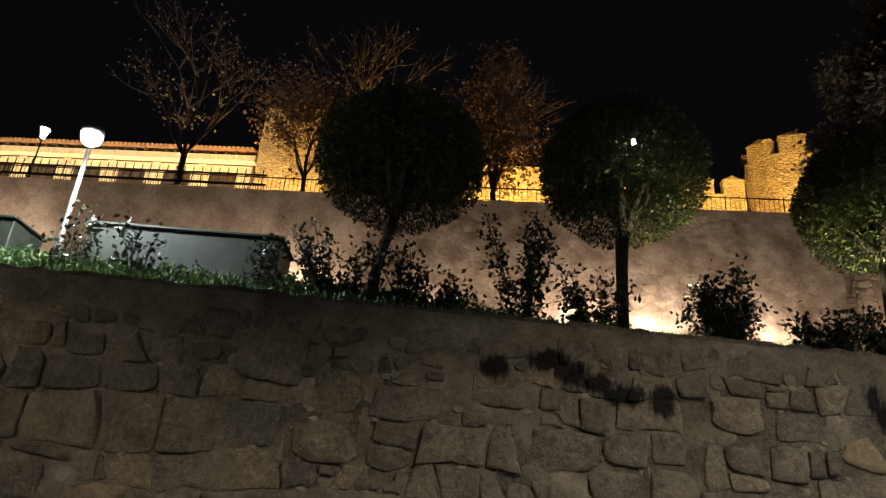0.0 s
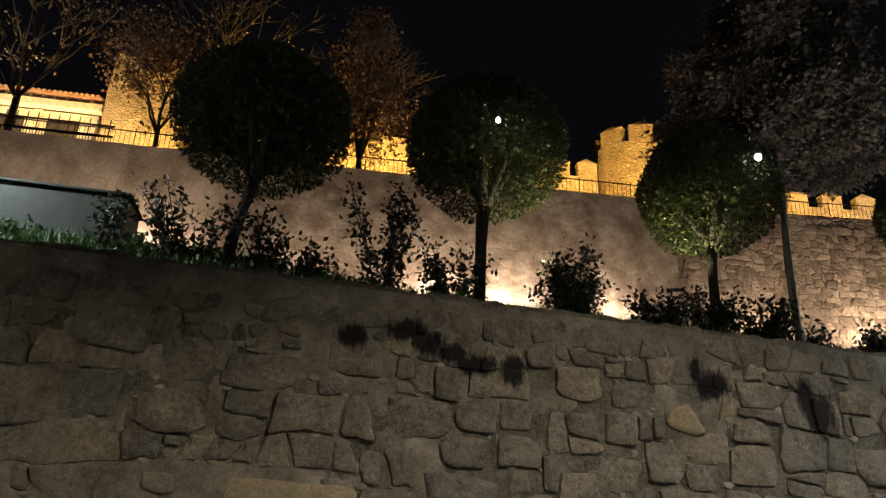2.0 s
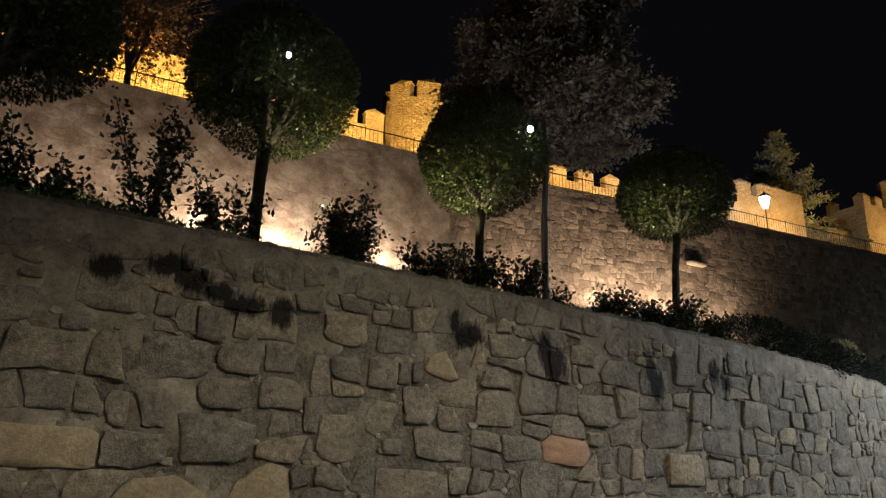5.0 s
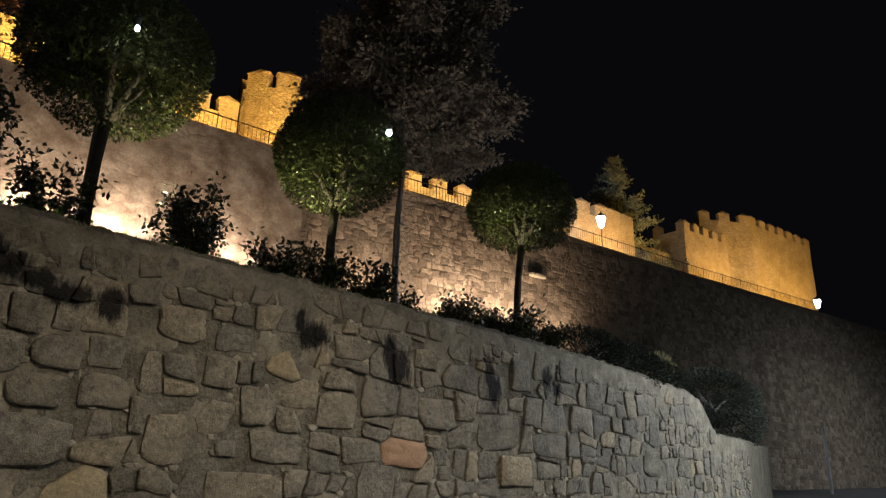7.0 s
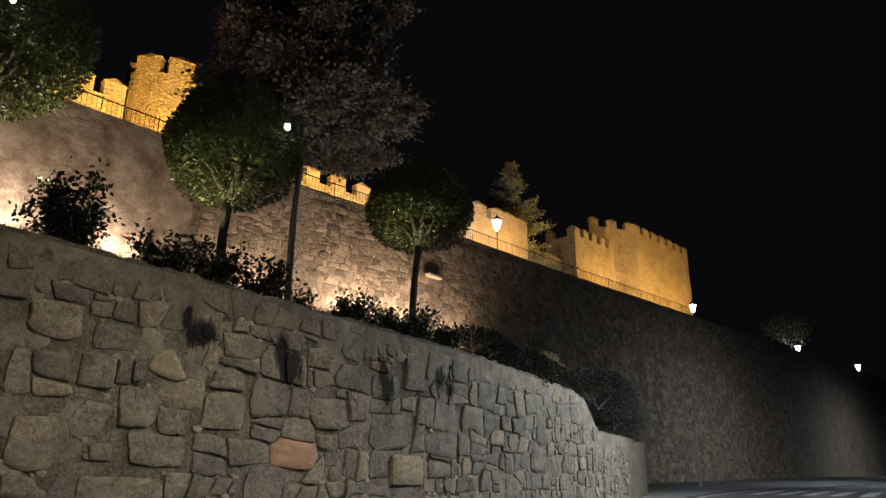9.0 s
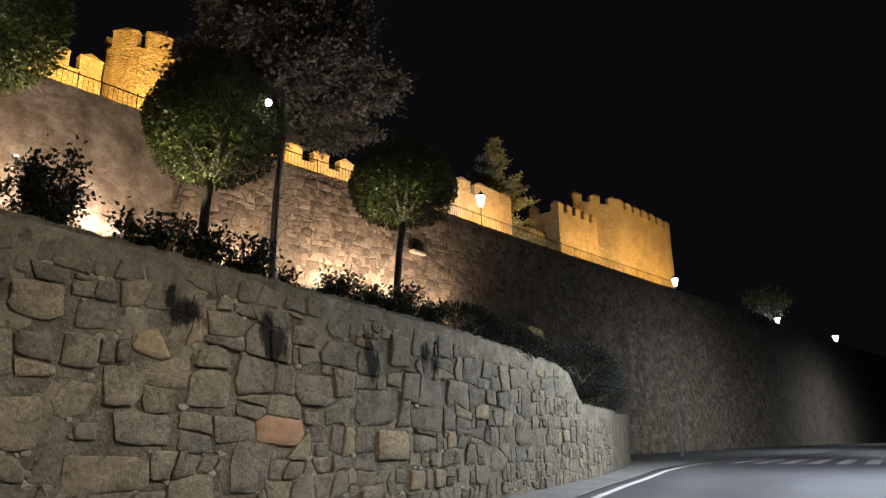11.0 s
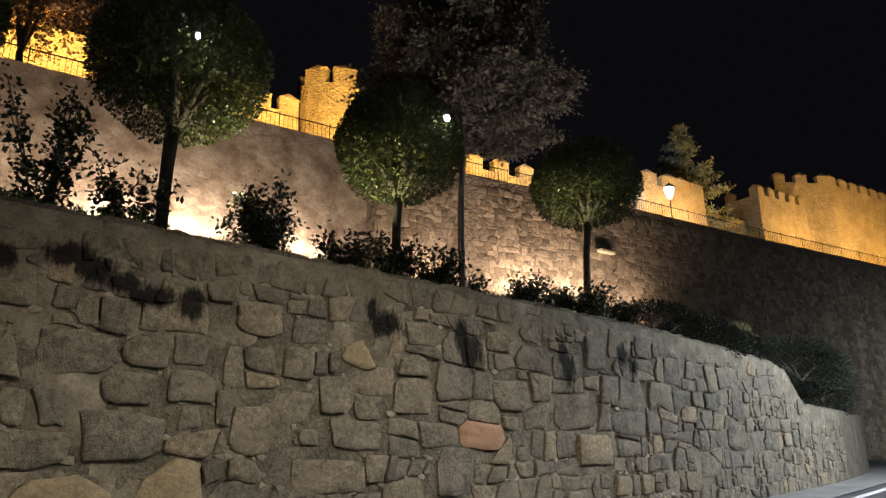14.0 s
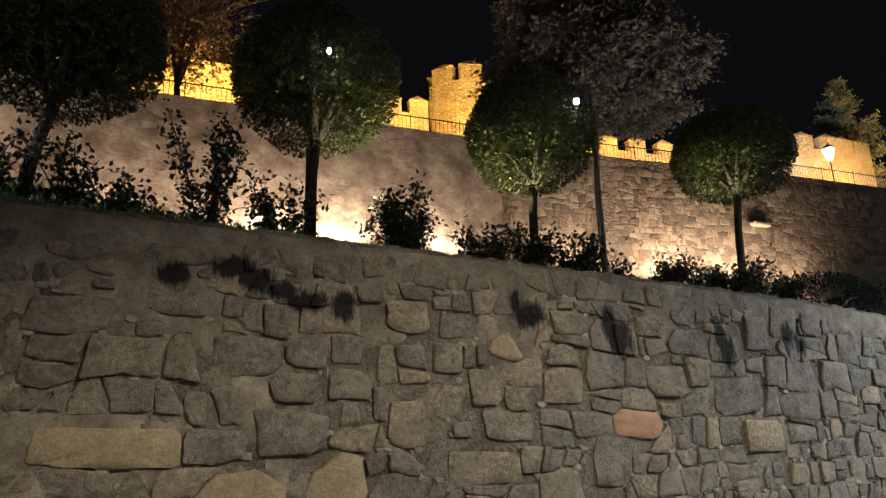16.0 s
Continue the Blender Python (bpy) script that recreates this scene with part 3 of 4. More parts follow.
for x, h, watts, size, label in ((-24.1, 3.1, 250, 1.2, "black iron lantern with white light beside another lantern"), (46.1, 2.0, 3500, 1.6, "bright white lantern in front of a castle tower"), (81.0, 0.8, 700, 1.6, "white lantern at the end of the promenade"), (114.3, 0.25, 60, 1.5, "distant white lantern beside a leafy tree"), (143.3, 0.3, 600, 2.0, "distant white lantern on the high wall")):
    lantern((x, big_y(x) + 0.6, TOP - 0.1), label, h, watts, size)


LEFT_LAMP = (-5.56, 9.45, 6.96)


def lamp_post(where, height, arm, label, lens=1.0):
    """A slim garden lamp post with a small round lamp on a short arm."""
    top = thing("lamp_post", where, label, "lamp post", "garden lamp posts")
    bm = bmesh.new()
    lathe(bm, [(0.075, 0), (0.07, 0.4), (0.042, 0.45), (0.034, height)], 10)
    put("pole", from_bm("pole", bm, POLEPAINT, True), top)
    bm = bmesh.new()
    ax, ay, az = arm
    tube(bm, [(0, 0, height - 0.15), (ax * 0.4, ay * 0.4, height - 0.15 + (az + 0.25) * 0.5), (ax, ay, height + az + 0.1)], 0.012, 6)
    put("arm", from_bm("arm", bm, IRON, True), top)
    bm = bmesh.new()
    lathe(bm, [(0.05 * lens, 0.04), (0.055 * lens, 0.07), (0.05 * lens, 0.13), (0.03, 0.17)], 10)
    head = put("lamp_head", from_bm("lamp_head", bm, STEEL, True), top, at=(ax, ay, height + az))
    bm = bmesh.new()
    lathe(bm, [(0.02 * lens, -0.05 * lens), (0.045 * lens, -0.03 * lens), (0.05 * lens, 0.012), (0.04 * lens, 0.045)], 12)
    put("bulb", from_bm("bulb", bm, LAMPGLASS, True), head, "glowing white lens")
    return top


lamp_post((7.92, 9.32, bed_z(7.92, 9.32)), 7.92 - bed_z(7.92, 9.32), (-0.96, -0.77, -0.73), "slim grey lamp post with a small white lamp among the roses")
lamp_post((2.84, 10.4, bed_z(2.84, 10.4)), 7.4 - bed_z(2.84, 10.4), (-0.21, -1.75, -0.26), "slim grey lamp post behind a clipped tree", 0.65)


# lens 3.2 oversizes head and bulb to stand in for the lamp's glare
lamp_post((-5.82, 9.92, bed_z(-5.82, 9.92)), 7.15 - bed_z(-5.82, 9.92), (LEFT_LAMP[0] + 5.82, LEFT_LAMP[1] - 9.92, LEFT_LAMP[2] - 7.15), "slim grey lamp post with a dazzling white lamp beside a cabinet", 3.2)
lamp("garden_light", "SPOT", (LEFT_LAMP[0], LEFT_LAMP[1] - 0.25, LEFT_LAMP[2] - 0.1), 800, COOL, 0.08, (LEFT_LAMP[0], LEFT_LAMP[1], 0), 165, 0.3)


def street_lamp(where, height, reach, turn, label):
    top = thing("street_lamp", where, label, "street lamp", "street lamps", turn)
    bm = bmesh.new()
    lathe(bm, [(0.14, 0), (0.13, 0.9), (0.09, 1.0), (0.06, height)], 12)
    put("pole", from_bm("pole", bm, STEEL, True), top)
    bm = bmesh.new()
    tube(bm, [(0, 0, height - 0.05), (reach * 0.5, 0, height + 0.2), (reach, 0, height + 0.25)], [0.05, 0.045, 0.04], 8)
    put("arm", from_bm("arm", bm, STEEL, True), top)
    bm = bmesh.new()
    box(bm, reach - 0.1, -0.15, height + 0.17, reach + 0.6, 0.15, height + 0.32, 0.04)
    head = put("lamp_head", from_bm("lamp_head", bm, STEEL), top)
    bm = bmesh.new()
    box(bm, reach, -0.12, height + 0.145, reach + 0.55, 0.12, height + 0.166)
    put("diffuser", from_bm("diffuser", bm, LAMPGLASS), head, "glowing white diffuser")
    return top


street_lamp((25.0, -2.2, road_z(25)), 9.8, 1.5, 90, "tall grey street lamp with a cold white light")
street_lamp((4.8, -2.6, road_z(4.8)), 8.0, 3.0, 90, "tall grey street lamp with a long arm over the road")
# unseen lamp, added to brighten the left end of the low wall
street_lamp((-12.0, -2.6, 0), 8.0, 3.0, 90, "tall grey street lamp added out of view to light the wall")
street_lamp((75.0, 1.0, road_z(75)), 9.0, 1.5, 90, "distant street lamp where the road bends")
street_lamp((125.0, -1.6, road_z(125)), 9.0, 1.5, 90, "far street lamp past the bend of the road")
lamp("street_light", "SPOT", (25.0, -0.4, 10.3), 20500, (0.84, 0.91, 1.0), 0.25, (25.0, 0.6, 0), 152, 0.35)
lamp("street_light", "SPOT", (4.8, 0.7, 8.1), 2900, (1.0, 0.87, 0.71), 0.2, (4.8, 1.0, 0), 138, 0.4)
# fill from the added lamp out of view on the left
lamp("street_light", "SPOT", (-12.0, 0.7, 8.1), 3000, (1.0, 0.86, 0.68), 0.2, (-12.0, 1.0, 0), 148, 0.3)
lamp("street_light", "SPOT", (75, 2.9, 9.6), 6500, COOL, 0.25, (75, 10, 0), 176, 0.9)
lamp("street_light", "SPOT", (125, 0.2, 9.9), 4500, COOL, 0.25, (125, 6, 0), 176, 0.9)

# floodlights of the high wall, at its foot on the bank
for x, y_off, z, watts in ((-24, -2.4, 13.0, 2200), (-15, -2.4, 12.0, 1300), (-7.6, -2.2, 12.0, 2000), (0.3, -2.6, 11.2, 850), (6.2, -2.2, 11.4, 1150), (10.4, -2.0, 11.2, 1350), (15.5, -1.9, 10.7, 1500), (24, -2.6, 10.0, 1400), (30.5, -2.4, 10.4, 1800), (34.6, -2.4, 10.4, 1500), (39, -2.6, 10.0, 700)):
    where = (x, big_y(x) + y_off * 0.8, z)
    lamp("wall_floodlight", "SPOT", where, watts, WARM, 0.15, (x, big_y(x), z + 2.6), 165, 0.8)
# floodlights under the clipped trees
for x, y, z, aim, watts, cone in ((3.75, 9.9, 5.2, (3.6, 9.9, 6.6), 250, 84), (6.3, 9.95, 5.1, (6.5, 9.9, 6.6), 320, 78), (11.55, 9.95, 5.6, (11.7, 9.85, 7.0), 260, 70)):
    lamp("tree_flood_and_fill", "SPOT", (x, y, z), watts, (1.0, 0.92, 0.55), 0.08, aim, cone, 0.8)
# front fill added for the tall tree's crown; no fixture stands there
lamp("tree_flood_and_fill", "SPOT", (15.4, 13.4, bed_z(15.4, 13.4) + 0.3), 1500, (1.0, 0.92, 0.8), 0.1, (16.8, 19.8, 17.6), 88, 0.6)
# floodlights of the castle, on the promenade behind the edge of the high wall
for x, off, watts in ((-34, 4, 4200), (-27, 4, 4200), (-20, 4, 4200), (-14.5, 4, 3600), (-10.5, 4.5, 6500), (0, 5.2, 9000), (5.5, 5.2, 14000), (15, 3, 6500), (20, 2.5, 9000), (25.5, 2.0, 9000), (34, 3, 7000), (40, 3, 6000), (52, 2.5, 5000), (57, 2.5, 5500), (76, 3, 8000), (86, 2.5, 8500), (95, 2, 9500)):
    lamp("castle_floodlight", "SPOT", (x, big_y(x) + off, TOP + 0.25), watts, AMBER if x > -12 else (1.0, 0.71, 0.38), 0.2, (x, big_y(x) + 9, TOP + 5.0), 150, 0.8)


# ---- trees ----
def crown_points(n, rx, ry, rz, seed, shell=0.55, flat=0.0):
    rng = np.random.default_rng(seed)
    d = rng.normal(size=(n, 3))
    d /= np.linalg.norm(d, axis=1)[:, None]
    r = (shell + (1 - shell) * rng.random(n) ** 0.5)
    lump = 1 + 0.03 * np.sin(d[:, 0] * 7 + seed) * np.cos(d[:, 1] * 6) + 0.02 * np.sin(d[:, 2] * 9 + seed)
    p = d * (r * lump)[:, None] * np.array([rx, ry, rz])
    if flat:
        low = p[:, 2] < 0
        p[low, 2] *= flat
    return p, d


def topiary(where, trunk_h, rx, rz, lean, seed, label):
    """A clipped standard tree: slim trunk, forked limbs, dense rounded crown with a flatter underside."""
    top = thing("clipped_tree", where, label, "tree", "clipped trees above the low wall")
    bm = bmesh.new()
    fork = Vector((lean, 0, trunk_h))
    tube(bm, [(0, 0, -0.15), (lean * 0.2, 0, trunk_h * 0.3), (lean * 0.55, 0.02, trunk_h * 0.65), fork], [0.11, 0.088, 0.078, 0.085], 10)
    rng = random.Random(seed)
    for k in range(6):
        a = k * math.tau / 6 + rng.uniform(-0.4, 0.4)
        e = fork + Vector((math.cos(a) * rx * 0.6, math.sin(a) * rx * 0.6, rz * rng.uniform(0.5, 1.0)))
        mid = fork.lerp(e, 0.5) + Vector((0, 0, 0.12))
        tube(bm, [fork - Vector((0, 0, 0.06)), mid, e], [0.065, 0.045, 0.015], 6)
    put("trunk", from_bm("trunk", bm, BARK, True), top)
    cz = trunk_h + rz * 0.72
    p, d = crown_points(34000, rx, rx, rz, seed, 0.68, 0.85)
    g = np.random.default_rng(seed)
    keep = g.random(len(p)) < np.interp(p[:, 2] / rz, [-0.8, -0.35, 0.0], [0.25, 0.36, 1.0])
    put("crown", leaves("crown", p[keep] + np.array([lean, 0, cz]), 0.066, LEAF_TOPIARY, seed, 0.55, out=d[keep]), top)
    q, d = crown_points(4200, rx * 0.78, rx * 0.78, rz * 0.8, seed + 50, 0.3, 0.8)
    q = q[q[:, 2] > -0.22 * rz]
    put("inner_foliage", leaves("inner_foliage", q + np.array([lean, 0.12, cz]), 0.15, LEAF_TOPIARY, seed + 9, 0.7), top)
    return top


for x, y, th, rxy, rz, lean, seed, label in (
        (-1.05, 10, 1.42, 1.38, 1.27, 0.25, 11, "clipped round tree with a leaning trunk and dark leaves"),
        (2.78, 10, 1.82, 1.34, 1.33, 0.06, 12, "clipped round tree lit green from below on one side"),
        (6.9, 10, 1.75, 1.2, 1.25, 0.06, 13, "clipped round tree with lit inner leaves"),
        (12.12, 10, 2.45, 1.3, 1.15, 0.25, 14, "clipped round tree above low shrubs")):
    topiary((x, y, bed_z(x, y)), th, rxy, rz, lean, seed, label)


def branching(bm, start, direction, length, radius, depth, rng, tips, droop=0.0, sides=6):
    end = start + direction * length
    mid = start.lerp(end, 0.5) + Vector((rng.uniform(-1, 1), rng.uniform(-1, 1), 0)) * length * 0.06
    tube(bm, [start, mid, end], [radius, radius * 0.8, radius * 0.6], sides)
    if depth == 0:
        tips.append(end)
        return
    tips.append(mid)
    for k in range(rng.choice((2, 3, 3))):
        d = (direction + Vector((rng.uniform(-1, 1), rng.uniform(-1, 1), rng.uniform(-0.35, 0.55) - droop)) * 0.75).normalized()
        branching(bm, end, d, length * rng.uniform(0.62, 0.85), radius * 0.6, depth - 1, rng, tips, droop, max(4, sides - 1))


def broad_tree(name, where, height, spread, n_leaves, leaf, mat, seed, label, trunk=0.35, depth=4, clump=0.8, group="", cone=None):
    """A tall tree with limbs and a loose crown of clumps."""
    top = thing(name, where, label, "tree", group)
    rng = random.Random(seed)
    bm = bmesh.new()
    tips = []
    th = height * trunk
    tube(bm, [(0, 0, -0.3), (0.05, 0, th * 0.5), (0, 0.05, th)], [height * 0.022, height * 0.017, height * 0.015], 9)
    for k in range(5):
        a = k * math.tau / 5 + rng.uniform(-0.3, 0.3)
        d = Vector((math.cos(a) * spread, math.sin(a) * spread, 1.0)).normalized()
        branching(bm, Vector((0, 0, th * rng.uniform(0.85, 1.0))), d, height * 0.24, height * 0.009, depth, rng, tips)
    branching(bm, Vector((0, 0, th)), Vector((0.05, 0, 1)), height * 0.26, height * 0.011, depth, rng, tips)
    put("trunk", from_bm("trunk", bm, BARK, True), top)
    if n_leaves:
        g = np.random.default_rng(seed)
        t = np.array([tuple(v) for v in tips])
        if cone:
            low, high, wide = cone
            k = g.random(150) ** 1.2
            r = wide * (1 - k) ** 0.65 * np.sqrt(g.random(150))
            a = g.random(150) * math.tau
            t = np.stack([r * np.cos(a), r * np.sin(a), low + (high - low) * k], 1)
        c = t[g.integers(0, len(t), n_leaves)] + g.normal(size=(n_leaves, 3)) * clump * np.array([1, 1, 0.6])
        put("crown", leaves("crown", c, leaf, mat, seed, 0.7), top)
    return top


def prom(x, off):
    return (x, big_y(x) + off, TOP - 0.1)


broad_tree("autumn_tree", prom(2.6, 2.2), 11.0, 0.2, 9000, 0.22, LEAF_AUTUMN, 5, "autumn tree with thin brown leaves on the promenade", 0.17, 4, 0.5, "promenade trees", (3.4, 11.8, 3.3))
broad_tree("autumn_tree", prom(-8.6, 2.5), 8.5, 0.5, 2600, 0.26, LEAF_AUTUMN, 6, "nearly bare autumn tree in front of a ruined tower", 0.3, 4, 0.5, "promenade trees")
broad_tree("bare_tree", prom(-7.0, 5.5), 13.5, 0.55, 300, 0.2, LEAF_GREY, 8, "tall bare tree behind the ruined tower", 0.35, 4, 0.5, "promenade trees")
broad_tree("bare_tree", prom(-16.0, 2.0), 12, 0.6, 500, 0.2, LEAF_GREY, 9, "bare tree beside the promenade lanterns", 0.3, 4, 0.5, "promenade trees")


def layered_tree(where, height, low, radius, seed, label):
    """A tall tree on a slim trunk, with a broad crown in loose, drooping layers."""
    top = thing("tall_tree", where, label, "tree")
    rng = random.Random(seed)
    g = np.random.default_rng(seed)
    bm = bmesh.new()
    tube(bm, [(0, 0, -0.3), (0.05, 0.1, low * 0.5), (0.4, 0.2, low), (0.9, 0.2, height * 0.8), (1.0, 0.2, height * 0.97)], [0.13, 0.12, 0.11, 0.06, 0.02], 9)
    clumps = []
    for k in range(95):
        s = (k + rng.random()) / 95
        z = low + (height - low) * s
        reach = radius * math.sqrt(max(0.05, 1 - (1.7 * (s - 0.38)) ** 2)) * rng.uniform(0.45, 1.05)
        a = k * 2.4 + rng.uniform(-0.4, 0.4)
        root = Vector((0.4 + 0.6 * s, 0.2, z - 0.5))
        tip = Vector((0.6 + math.cos(a) * reach, 0.2 + math.sin(a) * reach, z + rng.uniform(-0.5, 0.4)))
        tube(bm, [root, root.lerp(tip, 0.5) + Vector((0, 0, 0.3)), tip], [0.05, 0.03, 0.008], 5)
        for q in range(5):
            w = rng.uniform(0.35, 1.05)
            c = np.array(root.lerp(tip, w))
            n = int(150 * (0.6 + w))
            clumps.append(c + g.normal(size=(n, 3)) * np.array([0.42, 0.42, 0.11]))
    put("trunk", from_bm("trunk", bm, BARK, True), top)
    put("crown", leaves("crown", np.concatenate(clumps), 0.19, LEAF_GREY, seed, 0.75), top)
    return top


layered_tree((16.6, 19.6, bed_z(16.6, 19.6)), 21.0 - bed_z(16.6, 19.6), 14.4 - bed_z(16.6, 19.6), 4.7, 21, "tall dusky tree rising behind the garden lamp post")
broad_tree("promenade_tree", prom(116.0, 2.0), 6.0, 0.6, 5000, 0.4, LEAF_CONIFER, 23, "leafy tree lit by a distant lantern", 0.25, 3, 0.7)


def conifer(where, height, radius, seed, label):
    top = thing("conifer", where, label, "tree")
    rng = random.Random(seed)
    bm = bmesh.new()
    tube(bm, [(0, 0, -0.3), (0, 0, height * 0.5), (0, 0, height)], [0.3, 0.2, 0.03], 8)
    cs = []
    g = np.random.default_rng(seed)
    z = height * 0.12
    while z < height:
        k = 1 - z / height
        for b in range(6):
            a = rng.uniform(0, math.tau)
            r = radius * (k ** 0.8) * rng.uniform(0.6, 1.1) + 0.2
            e = Vector((math.cos(a) * r, math.sin(a) * r, z + r * 0.15))
            tube(bm, [(0, 0, z), e * 0.5 + Vector((0, 0, z * 0.5 - 0.05)), e], [0.06, 0.04, 0.012], 5)
            n = int(170 * r / radius) + 30
            s = g.random(n) ** 0.6
            cs.append(np.array([0, 0, z]) + s[:, None] * (np.array(e) - np.array([0, 0, z])) + g.normal(size=(n, 3)) * np.array([0.28, 0.28, 0.12]) * (0.5 + r / radius))
        z += height * 0.045
    put("trunk", from_bm("trunk", bm, BARK, True), top)
    put("crown", leaves("crown", np.concatenate(cs), 0.5, LEAF_CONIFER, seed, 0.3), top)
    return top


conifer((64.5, 38.5, TOP - 0.1), 17.5, 7.0, 31, "blue-grey conifer standing behind a castle tower")


# ---- rose bushes and shrubs ----
def rose_bush(where, height, width, canes, n, seed, label, name="rose_bush", mat=None, leaf=0.095):
    top = thing(name, where, label, "bush", "rose bushes on the low wall")
    rng = random.Random(seed)
    g = np.random.default_rng(seed)
    cs = []
    for k in range(canes):
        a = rng.uniform(0, math.tau)
        r = width * 0.5 * rng.uniform(0.2, 1.0)
        h = height * rng.uniform(0.65, 1.0)
        pts = [Vector((0.08 * math.cos(a), 0.08 * math.sin(a), -0.05)), Vector((r * 0.5 * math.cos(a), r * 0.5 * math.sin(a), h * 0.5)), Vector((r * math.cos(a), r * math.sin(a), h))]
        bm = bmesh.new()
        tube(bm, pts, [0.016, 0.012, 0.006], 5)
        put("cane", from_bm("cane", bm, BARK), top)
        m = int(2.7 * n / canes)
        s = 0.15 + 0.85 * g.random(m)
        line = np.array([tuple(p) for p in pts])
        base = np.stack([np.interp(s, [0, 0.5, 1], line[:, i]) for i in range(3)], 1)
        cs.append(base + g.normal(size=(m, 3)) * 0.1)
    put("foliage", leaves("foliage", np.concatenate(cs), leaf, mat or LEAF_ROSE, seed, 0.6), top)
    return top


for x, y, h, w, canes, n, seed, label in (
        (-5.4, 9.6, 1.2, 0.7, 4, 90, 40, "sparse rose bush with pale leaves in the glare"),
        (-4.4, 9.6, 1.0, 0.6, 4, 80, 41, "sparse rose bush with pale leaves in the glare"),
        (-2.6, 9.6, 1.1, 0.6, 4, 110, 42, "dark thin rose bush at the end of a grey cabinet"),
        (-1.55, 9.5, 1.35, 1.1, 7, 330, 43, "leafy rose bush beside a leaning trunk"),
        (-0.4, 9.5, 1.15, 0.9, 6, 230, 44, "rose bush with bare canes and few leaves"),
        (0.15, 9.5, 0.75, 0.8, 6, 200, 45, "low rose bush on the wall's edge"),
        (1.2, 9.5, 1.85, 0.8, 7, 420, 46, "tall dark rose bush against the lit wall"),
        (2.25, 9.6, 1.05, 0.95, 7, 300, 47, "rose bush beside a slim trunk"),
        (4.15, 9.5, 1.25, 1.25, 11, 850, 48, "dense round rose bush against the brightest light"),
        (5.55, 9.5, 0.75, 0.95, 8, 420, 49, "low dense rose bush"),
        (6.5, 9.6, 0.8, 0.9, 8, 380, 50, "low rose bush at the foot of a tree"),
        (7.5, 9.5, 0.8, 0.9, 9, 520, 51, "low dense rose bush beside a lamp post"),
        (8.3, 9.5, 0.45, 0.6, 6, 160, 52, "small rose bush at the foot of a lamp post"),
        (9.6, 9.6, 0.5, 1.1, 8, 500, 53, "low dark shrub on the wall's edge"),
        (10.6, 9.7, 0.6, 1.2, 8, 600, 54, "low dark shrub on the wall's edge"),
        (11.6, 9.7, 0.75, 1.2, 9, 600, 55, "low dark shrub at the foot of a tree"),
        (12.8, 9.8, 0.75, 1.3, 9, 700, 56, "low dark shrub at the foot of a tree")):
    rose_bush((x, y, bed_z(x, y) - 0.02), h * 0.96, w * 1.6, canes, n, seed, label)


def shrub(where, rx, ry, rz, n, leaf, mat, seed, label):
    top = thing("shrub", where, label, "shrub", "shrubs hanging over the low wall")
    rng = random.Random(seed)
    for k in range(7):
        a = rng.uniform(0, math.tau)
        bm = bmesh.new()
        tube(bm, [(0, 0, -0.1), (math.cos(a) * rx * 0.4, math.sin(a) * ry * 0.4, rz * 0.5), (math.cos(a) * rx * 0.8, math.sin(a) * ry * 0.8, rz * 0.7)], [0.04, 0.025, 0.008], 5)
        put("stem", from_bm("stem", bm, BARK), top)
    p, d = crown_points(n, rx, ry, rz, seed, 0.5)
    put("foliage", leaves("foliage", p + np.array([0, 0, rz * 0.35]), leaf, mat, seed, 0.35, out=d), top)
    return top


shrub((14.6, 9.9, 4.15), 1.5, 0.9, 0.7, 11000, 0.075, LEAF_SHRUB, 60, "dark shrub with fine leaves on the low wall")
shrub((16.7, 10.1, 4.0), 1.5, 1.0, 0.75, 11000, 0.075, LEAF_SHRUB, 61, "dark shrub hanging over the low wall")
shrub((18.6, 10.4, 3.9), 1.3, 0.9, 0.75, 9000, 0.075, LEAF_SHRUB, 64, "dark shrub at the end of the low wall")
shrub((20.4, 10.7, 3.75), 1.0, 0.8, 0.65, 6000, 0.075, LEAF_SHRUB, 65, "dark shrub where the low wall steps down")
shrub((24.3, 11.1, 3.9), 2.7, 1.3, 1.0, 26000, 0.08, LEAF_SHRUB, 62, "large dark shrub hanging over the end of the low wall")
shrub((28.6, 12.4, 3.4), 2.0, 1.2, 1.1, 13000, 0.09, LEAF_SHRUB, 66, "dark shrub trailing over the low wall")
shrub((25.9, 14.0, bed_z(25.9, 14.0)), 0.95, 0.9, 1.9, 3500, 0.15, LEAF_YELLOW, 63, "pale yellow-green shrub behind dark shrubs")


# grass along the edge of the bed
g = np.random.default_rng(77)
n = 9000
gx = g.uniform(-9, 9.5, n)
keep = g.random(n) < np.interp(gx, [-9, -2, 0, 3, 9.5], [1, 1, 0.6, 0.35, 0.25])
gx = gx[keep]
gy = np.array([low_y(x) for x in gx]) + 0.42 + g.random(len(gx)) ** 1.5 * 1.6
gz = np.array([bed_z(x, y) for x, y in zip(gx, gy)]) - 0.02
blades = leaves("grass", np.stack([gx, gy, gz], 1), 0.24, GRASS, 78, 0.12, up=(0, 0, 1), spread=0.35)
tagged(put("grass", blades, None, "patchy green grass on the edge of the bed"), category="grass", kind="stuff")
g = np.random.default_rng(79)
n = 3500
gx = g.uniform(-8, 3.5, n)
gy = np.array([low_y(x) for x in gx]) + 0.5 + g.random(n) * 1.2
hump = 0.12 + 0.14 * np.abs(np.sin(gx * 2.1) + 0.5 * np.sin(gx * 5.3))
gz = np.array([bed_z(x, y) for x, y in zip(gx, gy)]) + g.random(n) * hump
